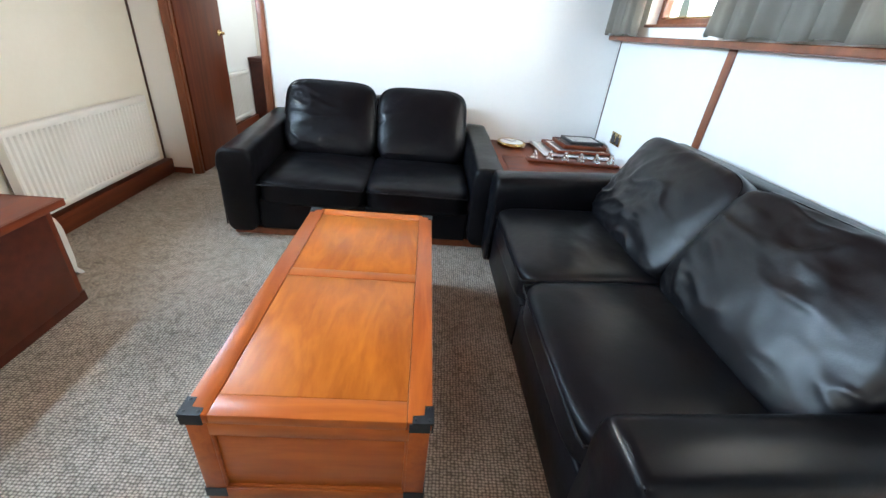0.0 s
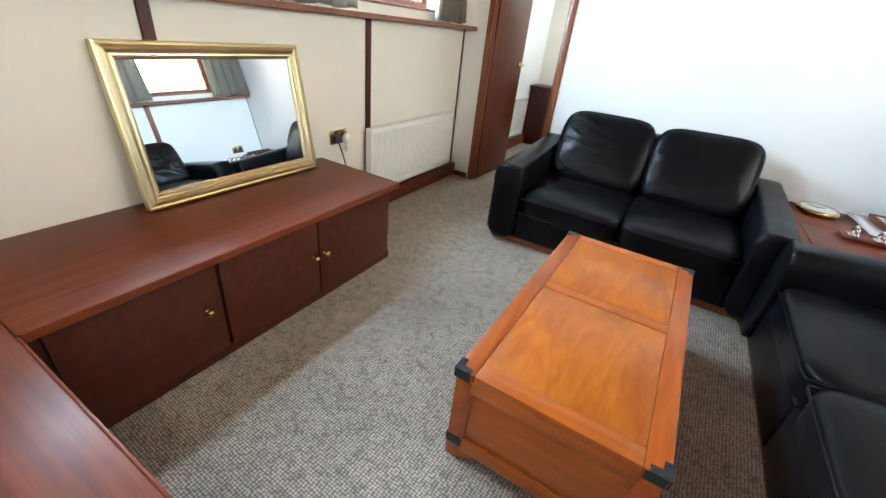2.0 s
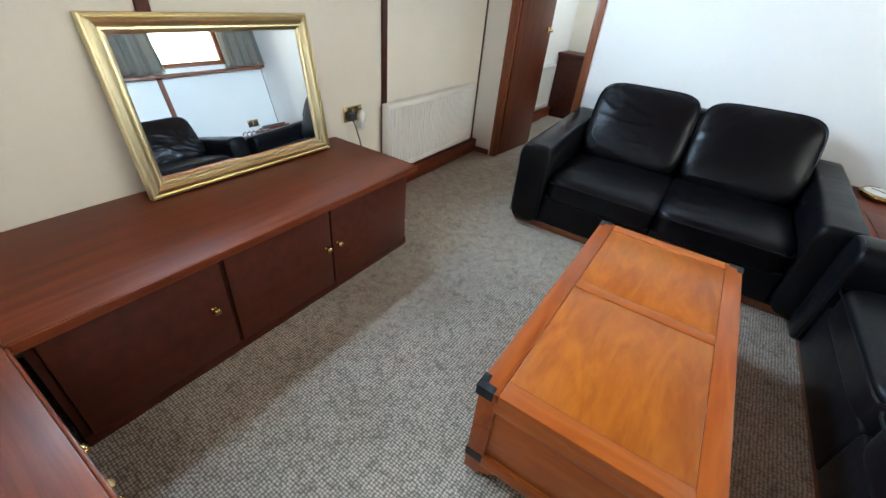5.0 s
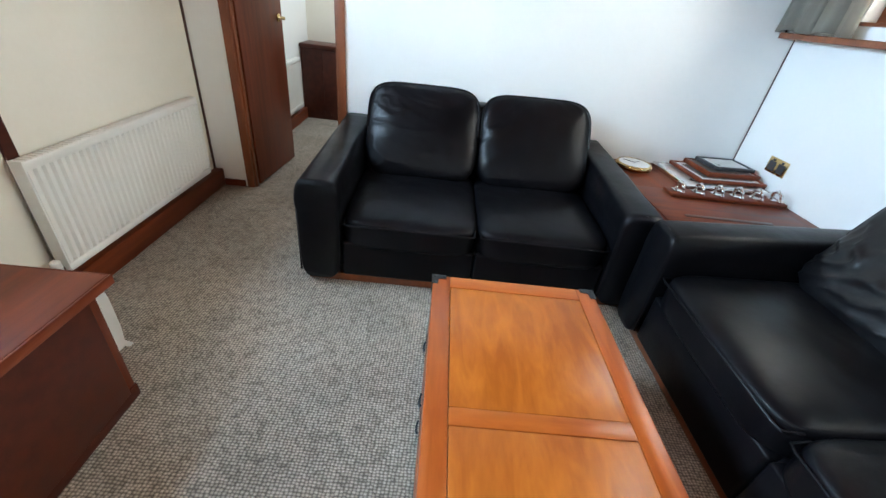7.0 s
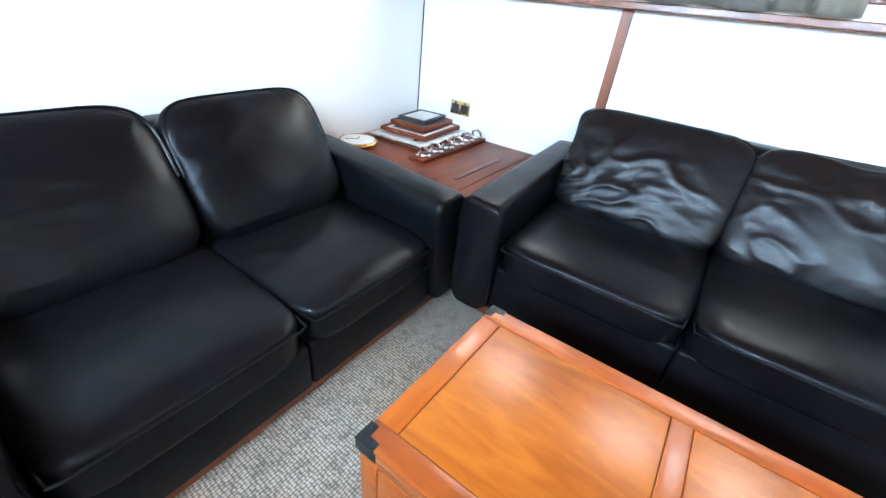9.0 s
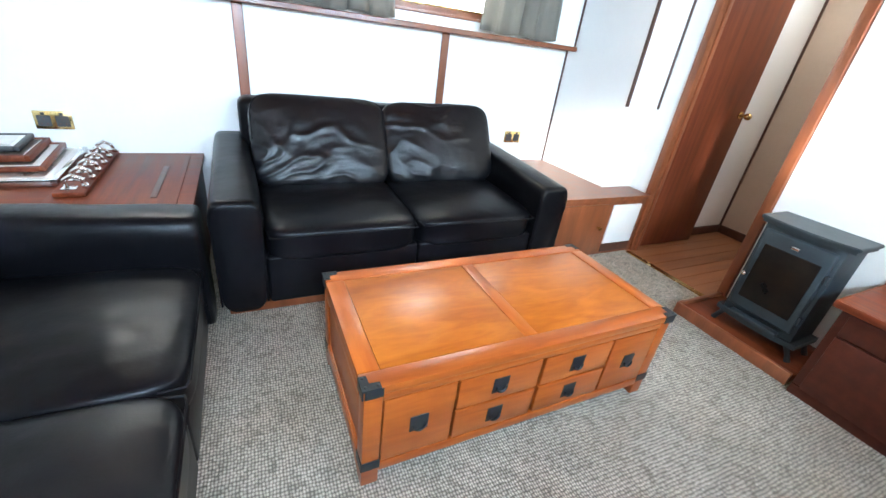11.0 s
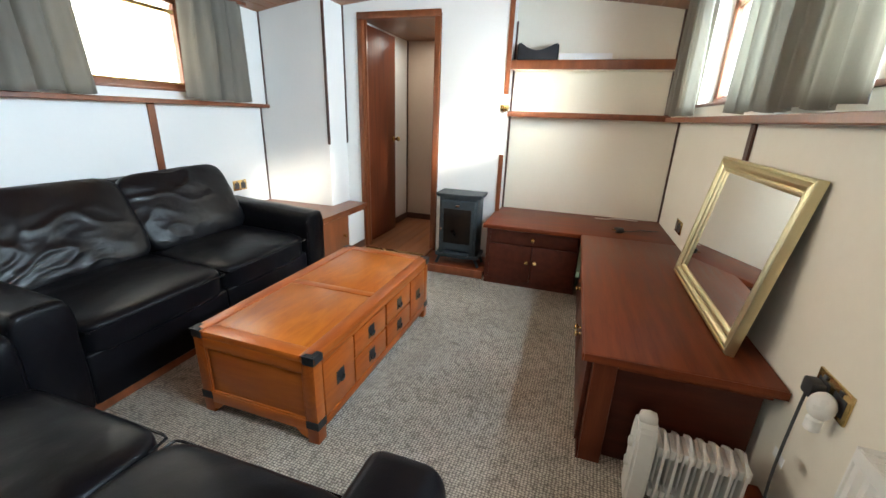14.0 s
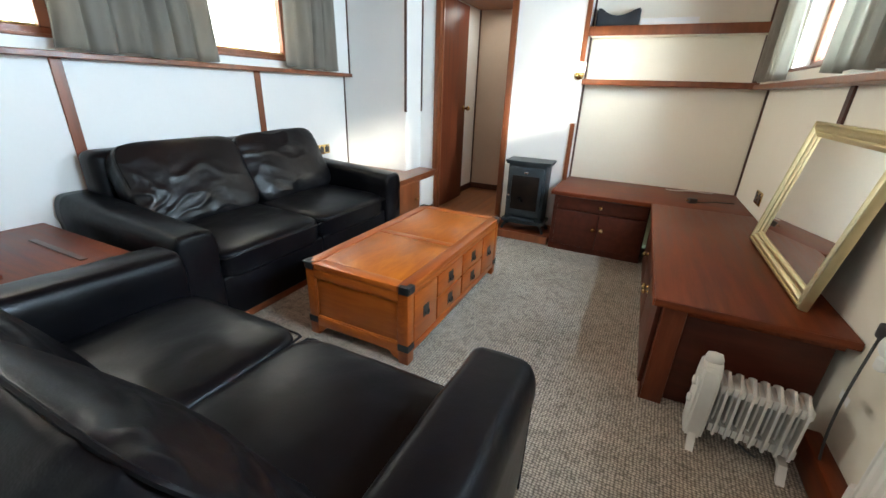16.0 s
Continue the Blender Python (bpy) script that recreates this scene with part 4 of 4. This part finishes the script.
# ---- ceiling light ----
t = thing("ceiling_light", pose(0.33, -0.80, 2.158), "small brass ceiling spotlight", "lamp")
part("base", lathe(bmesh.new(), [(0.075, 0), (0.075, -0.012), (0.055, -0.022), (0.03, -0.026)], (0, 0, 0), 28), M_BRASS, t)
part("spot", lathe(bmesh.new(), [(0.028, -0.026), (0.032, -0.05), (0.038, -0.085), (0.034, -0.088)], (0, 0, 0), 20), M_BRASS, t)


# ---- mirror leaning on the wall ----
t = thing("mirror", pose(-1.394, 0.332, TOPZ + 0.004, 0, -9.2, -0.7), "gilt-framed rectangular mirror leaning against the wall", "mirror")
MW, MH, MB = 0.44, 0.628, 0.066
prof = [(0, -0.022), (0, 0.005), (0.003, 0.010), (0.010, 0.011), (0.013, 0.005), (0.020, 0.009), (0.029, 0.011), (0.038, 0.007), (0.043, 0.000), (0.046, 0.004), (0.052, 0.004), (0.055, -0.003), (0.061, -0.005), (MB, -0.010), (MB, -0.022)]


def member(ax, at0, at1, base, inward):
    bm = bmesh.new()
    a, b = [], []
    for u, h in prof:
        for lst, e, s in ((a, at0, 1), (b, at1, -1)):
            along, across = e + s * u, base + inward * u
            lst.append(bm.verts.new((h, along, across) if ax == "y" else (h, across, along)))
    n = len(prof)
    for i in range(n - 1):
        bm.faces.new((a[i], a[i + 1], b[i + 1], b[i]))
    bm.faces.new((a[0], b[0], b[-1], a[-1]))
    bm.faces.new(a)
    bm.faces.new(b[::-1])
    return bm


part("frame_rail", member("y", -MW, MW, 0, 1), M_GOLD, t)
part("frame_rail", member("y", -MW, MW, MH, -1), M_GOLD, t)
part("frame_stile", member("z", 0, MH, -MW, 1), M_GOLD, t)
part("frame_stile", member("z", 0, MH, MW, -1), M_GOLD, t)
part("mirror_glass", box(bmesh.new(), (-0.018, -MW + MB - 0.004, MB - 0.004), (-0.013, MW - MB + 0.004, MH - MB + 0.004)), M_MIRROR, t)
part("backing", box(bmesh.new(), (-0.024, -MW + 0.02, 0.02), (-0.0185, MW - 0.02, MH - 0.02)), M_DARK, t)


# ---- sockets and plugs ----
def socket(m, w, label, n):
    t = thing("socket", m, label, "socket", "wall sockets")
    part("plate", box(bmesh.new(), (0, -w / 2, -0.043), (0.008, w / 2, 0.043), 0.003), M_BRASS, t)
    for i in range(n):
        cy = (i - (n - 1) / 2) * 0.07
        ins = part("insert", box(bmesh.new(), (0.0075, cy - 0.026, -0.030), (0.0095, cy + 0.026, 0.022), 0.001, 1), M_GREY, t, "black socket insert")
        for a, b in ((-0.011, -0.016), (0.011, -0.016), (0, 0.006)):
            part("pin_hole", box(bmesh.new(), (0.009, cy + a - 0.003, b - 0.004), (0.0102, cy + a + 0.003, b + 0.004)), M_TRIM_D, ins)
        part("switch", box(bmesh.new(), (0.0075, cy - 0.007, 0.024), (0.012, cy + 0.007, 0.036), 0.001, 1), M_GREY, t)
    return t


socket(pose(W, -0.71, 0.60), 0.146, "brass double wall socket with black inserts", 2)
socket(pose(W, 1.08, 0.59), 0.146, "brass double wall socket with plugs in it", 2)
socket(pose(E, 2.237, 0.64, 0, 0, 180), 0.146, "brass double wall socket above the corner cabinet", 2)
socket(pose(E, -0.49, 0.62, 0, 0, 180), 0.146, "brass double wall socket beside the sofa", 2)
t = thing("plug", pose(W + 0.010, 1.045, 0.585), "black mains plug with a hanging cable", "plug")
part("plug_body", box(bmesh.new(), (0, -0.024, -0.026), (0.036, 0.024, 0.022), 0.008), M_GREY, t)
pts = [Vector((0.03 + 0.03 * math.sin(k / 24 * 3.1), 0.02 * math.sin(k / 24 * 4) + 0.05 * k / 24, -0.02 - 0.49 * k / 24)) for k in range(25)]
cb = part("cable", piping(bmesh.new(), pts, 0.004, 8), M_GREY, t, "", True)
part("cable_tag", box(bmesh.new(), (0.052, 0.005, -0.24), (0.054, 0.060, -0.21), 0.0005, 1), M_PAPER, cb, "white paper tag")
t = thing("plug_in_freshener", pose(W + 0.010, 1.118, 0.575), "white and clear plug-in air freshener", "air freshener")
part("housing", ball(bmesh.new(), (0.03, 0, 0), 0.034, (0.9, 0.85, 1.15)), M_CLEAR, t, "", True)
part("bottle", lathe(bmesh.new(), [(0.014, -0.075), (0.018, -0.07), (0.018, -0.04), (0.010, -0.03)], (0.034, 0, 0), 18), M_CLEAR, t, "clear bottle")
t = thing("adapter_plug", pose(-1.17, -0.83, TOPZ + 0.002, 0, 0, 25), "black plug and cord lying on the desk", "plug")
part("plug_body", box(bmesh.new(), (-0.028, -0.024, 0), (0.028, 0.024, 0.036), 0.008), M_GREY, t)
part("cable", piping(bmesh.new(), [(-0.02 - 0.02 * k, 0.012 * math.sin(k * 0.6), 0.008) for k in range(15)], 0.004, 8), M_GREY, t)
for a in (-0.009, 0.009):
    part("pin", box(bmesh.new(), (0.027, a - 0.003, 0.016), (0.046, a + 0.003, 0.022)), M_BRASS, t)
pts = [(-1.02 - 0.022 * k, -1.22 + 0.02 * math.sin(k * 0.55) - 0.004 * k, TOPZ + 0.005) for k in range(16)]
tagged(part("cable", piping(bmesh.new(), pts, 0.004, 8), M_CLEAR), "loose white cable lying on the desk", "cable")


# ---- radiators ----
def radiator(m, length, h, label):
    """Local: x out of the wall, y along, z up from its bottom."""
    t = thing("radiator", m, label, "radiator", "radiators")
    bm = bmesh.new()
    pitch = 0.0335
    n = int(length / pitch)
    pitch = length / n
    pts = [(0.030, 0.0)]
    for i in range(n):
        y = i * pitch
        pts += [(0.040, y + pitch * 0.12), (0.052, y + pitch * 0.30), (0.052, y + pitch * 0.70), (0.040, y + pitch * 0.88)]
    pts += [(0.030, length)]
    prism(bm, pts, "z", 0.035, h - 0.035)
    part("panel", bm, M_ENAMEL, t)
    for a, b in ((0.0, 0.037), (h - 0.037, h)):
        part("header", box(bmesh.new(), (0.026, 0, a), (0.055, length, b), 0.007), M_ENAMEL, t)
    bm = bmesh.new()
    for i in range(int(length / 0.022)):
        box(bm, (0.010, i * 0.022 + 0.003, h - 0.010), (0.050, i * 0.022 + 0.017, h - 0.0005 + 0.002))
    part("top_grille", bm, M_ENAMEL, t)["kind"] = "stuff"
    for y in (0, length - 0.003):
        part("side_cover", box(bmesh.new(), (0.004, y - 0.001, 0.02), (0.054, y + 0.004, h + 0.002), 0.001, 1), M_ENAMEL, t)
    v = part("valve", lathe(bmesh.new(), [(0.016, -0.05), (0.018, 0.0), (0.018, 0.04), (0.012, 0.045)], (0.03, -0.03, 0.02), 16), M_ENAMEL, t)
    part("pipe", rod(bmesh.new(), (0.03, -0.03, -0.05), (0.03, -0.03, -0.02), 0.0075), M_CHROME, t)
    for y in (0.1, length - 0.1):
        part("bracket", box(bmesh.new(), (-0.025, y - 0.015, 0.05), (0.03, y + 0.015, h - 0.05)), M_ENAMEL, t)
    return t


radiator(pose(W + 0.025, 1.315, 0.155), 1.10, 0.46, "white ribbed panel radiator above boxed skirting")
radiator(pose(W + 0.02, 3.45, 0.16), 0.85, 0.46, "white ribbed panel radiator in the hall")

# ---- oil heater ----
t = thing("oil_heater", pose(-1.13, 1.018, 0, 0, 0, 176), "small white oil-filled heater with seven fins", "heater")
bm = prism(bmesh.new(), [(-0.055, 0.03), (0.055, 0.03), (0.066, 0.10), (0.066, 0.26), (0.045, 0.325), (0.02, 0.345), (-0.02, 0.345), (-0.045, 0.325), (-0.066, 0.26), (-0.066, 0.10)], "x", -0.03, 0.03)
bmesh.ops.bevel(bm, geom=bm.edges[:], offset=0.009, segments=3, affect="EDGES")
cp = part("control_panel", bm, M_HEATER, t, "rounded white control end")
part("carry_handle", lathe(bmesh.new(), [(0.006, -0.028), (0.022, -0.022), (0.026, 0), (0.022, 0.022), (0.006, 0.028)], (0, 0, 0.345), 18, "x"), M_HEATER, cp, "", True)
for z in (0.24, 0.16):
    part("dial", lathe(bmesh.new(), [(0.018, -0.030), (0.018, -0.038), (0.014, -0.042)], (0, 0, z), 20, "x"), M_HEATER, cp)
part("rating_label", box(bmesh.new(), (-0.012, 0.0655, 0.115), (0.018, 0.067, 0.150)), M_GREY, cp, "grey rating label")
for k in range(5):
    part("vent_slot", box(bmesh.new(), (-0.016, 0.0655, 0.166 + k * 0.010), (0.014, 0.067, 0.170 + k * 0.010)), M_GREY, cp)
for k in range(7):
    x = 0.055 + k * 0.036
    bm = prism(bmesh.new(), [(-0.058, 0.075), (0.058, 0.075), (0.062, 0.10), (0.062, 0.275), (0.035, 0.295), (0.0, 0.312), (-0.035, 0.295), (-0.062, 0.275), (-0.062, 0.10)], "x", x - 0.004, x + 0.004)
    fin = part("fin", bm, M_HEATER, t)
    for z in (0.095, 0.262):
        part("fin_joint", box(bmesh.new(), (x - 0.018, -0.045, z - 0.018), (x + 0.018, 0.045, z + 0.018), 0.006), M_HEATER, fin)
    part("fin_core", box(bmesh.new(), (x - 0.011, -0.020, 0.10), (x + 0.011, 0.020, 0.26), 0.006), M_HEATER, fin)
for x in (0.0, 0.265):
    part("foot", prism(bmesh.new(), [(-0.095, 0.0), (-0.075, 0.0), (-0.045, 0.035), (0.045, 0.035), (0.075, 0.0), (0.095, 0.0), (0.06, 0.055), (-0.06, 0.055)], "x", x - 0.012, x + 0.012), M_HEATER, t)
part("cord", piping(bmesh.new(), [(0.03 + 0.012 * k, 0.03 + 0.03 * math.sin(k * 0.3), 0.008 + 0.01 * math.sin(k * 0.28)) for k in range(16)], 0.0045, 8), M_GREY, t)

# ---- things on the corner cabinet ----
CZ = 0.4855
t = thing("wall_clock", pose(1.215, 2.44, CZ - 0.004), "round brass-rimmed clock lying face up", "clock")
part("case", lathe(bmesh.new(), [(0.095, 0.0), (0.108, 0.006), (0.110, 0.022), (0.100, 0.034), (0.092, 0.030)], (0, 0, 0), 40), M_BRASS, t, "", True)
part("dial", lathe(bmesh.new(), [(0.092, 0.024), (0.092, 0.0315)], (0, 0, 0), 40), M_PAPER, t)
for a, l in ((0.6, 0.05), (2.4, 0.07)):
    part("hand_bar", rod(bmesh.new(), (0, 0, 0.033), (l * math.cos(a), l * math.sin(a), 0.033), 0.002, 6), M_GREY, t)

t = thing("cleat_rack", pose(1.575, 2.055, CZ, 0, 0, 1), "mahogany board with a row of chrome hooks", "hook rack")
part("board", box(bmesh.new(), (-0.325, -0.055, 0), (0.325, 0.050, 0.018), 0.004), M_MAH_X, t)
for k in range(6):
    x = -0.275 + k * 0.11
    h = part("hook", box(bmesh.new(), (x - 0.020, -0.020, 0.018), (x + 0.020, 0.030, 0.023), 0.002), M_CHROME, t, "chrome hook")
    bm = piping(bmesh.new(), [(x, 0.012, 0.022), (x, 0.016, 0.055), (x, -0.010, 0.072), (x, -0.040, 0.058), (x, -0.048, 0.032)], 0.009, 8)
    part("hook_prong", bm, M_CHROME, h, "", True)
    part("hook_tip", ball(bmesh.new(), (x, -0.048, 0.030), 0.013), M_CHROME, h)


def picture(x, y, z, w, d, h, rz, face, fmat, label, mat_w=0.03):
    t = thing("picture_frame", pose(x, y, z, 0, 0, rz), label, "picture frame", "stacked frames")
    for a in (-1, 1):
        part("frame_rail", box(bmesh.new(), (-w, a * d - (0.02 if a > 0 else 0), 0), (w, a * d + (0 if a > 0 else 0.02), h), 0.003), fmat, t)
        part("frame_stile", box(bmesh.new(), (a * w - (0.02 if a > 0 else 0), -d + 0.02, 0), (a * w + (0 if a > 0 else 0.02), d - 0.02, h), 0.003), fmat, t)
    part("picture_mount", box(bmesh.new(), (-w + 0.02, -d + 0.02, 0.002), (w - 0.02, d - 0.02, h - 0.005)), M_PAPER if face != M_PAPER else M_SILVER, t, "pale mount")
    part("print", box(bmesh.new(), (-w + 0.02 + mat_w, -d + 0.02 + mat_w, h - 0.005), (w - 0.02 - mat_w, d - 0.02 - mat_w, h - 0.004)), face, t)
    return t


picture(1.645, 2.33, CZ, 0.265, 0.205, 0.028, 2, M_SILVER, M_CHROME, "large silver-framed picture lying flat under others")
picture(1.69, 2.36, CZ + 0.0285, 0.21, 0.165, 0.022, 5, M_CORK, M_MAH_X, "wooden-framed picture lying on a silver one")
picture(1.72, 2.38, CZ + 0.051, 0.165, 0.13, 0.028, 4, M_CORK, M_MAH_X, "brown wooden-framed picture in the stack", 0.008)
picture(1.745, 2.40, CZ + 0.0795, 0.13, 0.10, 0.020, 6, M_SILVER, M_GREY, "small black-framed picture on top of the stack", 0.02)

# ---- hall ----
t = thing("hall_cabinet", pose(-0.93, 4.62, 0), "dark mahogany hall cabinet with a flat top", "cabinet", "built-in cabinets")
part("body", box(bmesh.new(), (-0.565, -0.16, 0), (0.62, 0.12, 0.70), 0.003), M_DARK, t)
part("cabinet_top", box(bmesh.new(), (-0.567, -0.19, 0.70), (0.64, 0.125, 0.735), 0.006), M_DARK, t)
for a in (-0.34, 0.135):
    part("cabinet_door", box(bmesh.new(), (a, -0.178, 0.06), (a + 0.465, -0.161, 0.68), 0.004), M_DARK, t)

# ---- corridor boards ----
for k in range(8):
    b = part("plank", box(bmesh.new(), (0.34 + k * 0.1, -2.35, -0.005), (0.34 + k * 0.1 + 0.0975, DY + 0.03, 0.001), 0.0015, 1), M_WOODFLOOR, corridor)
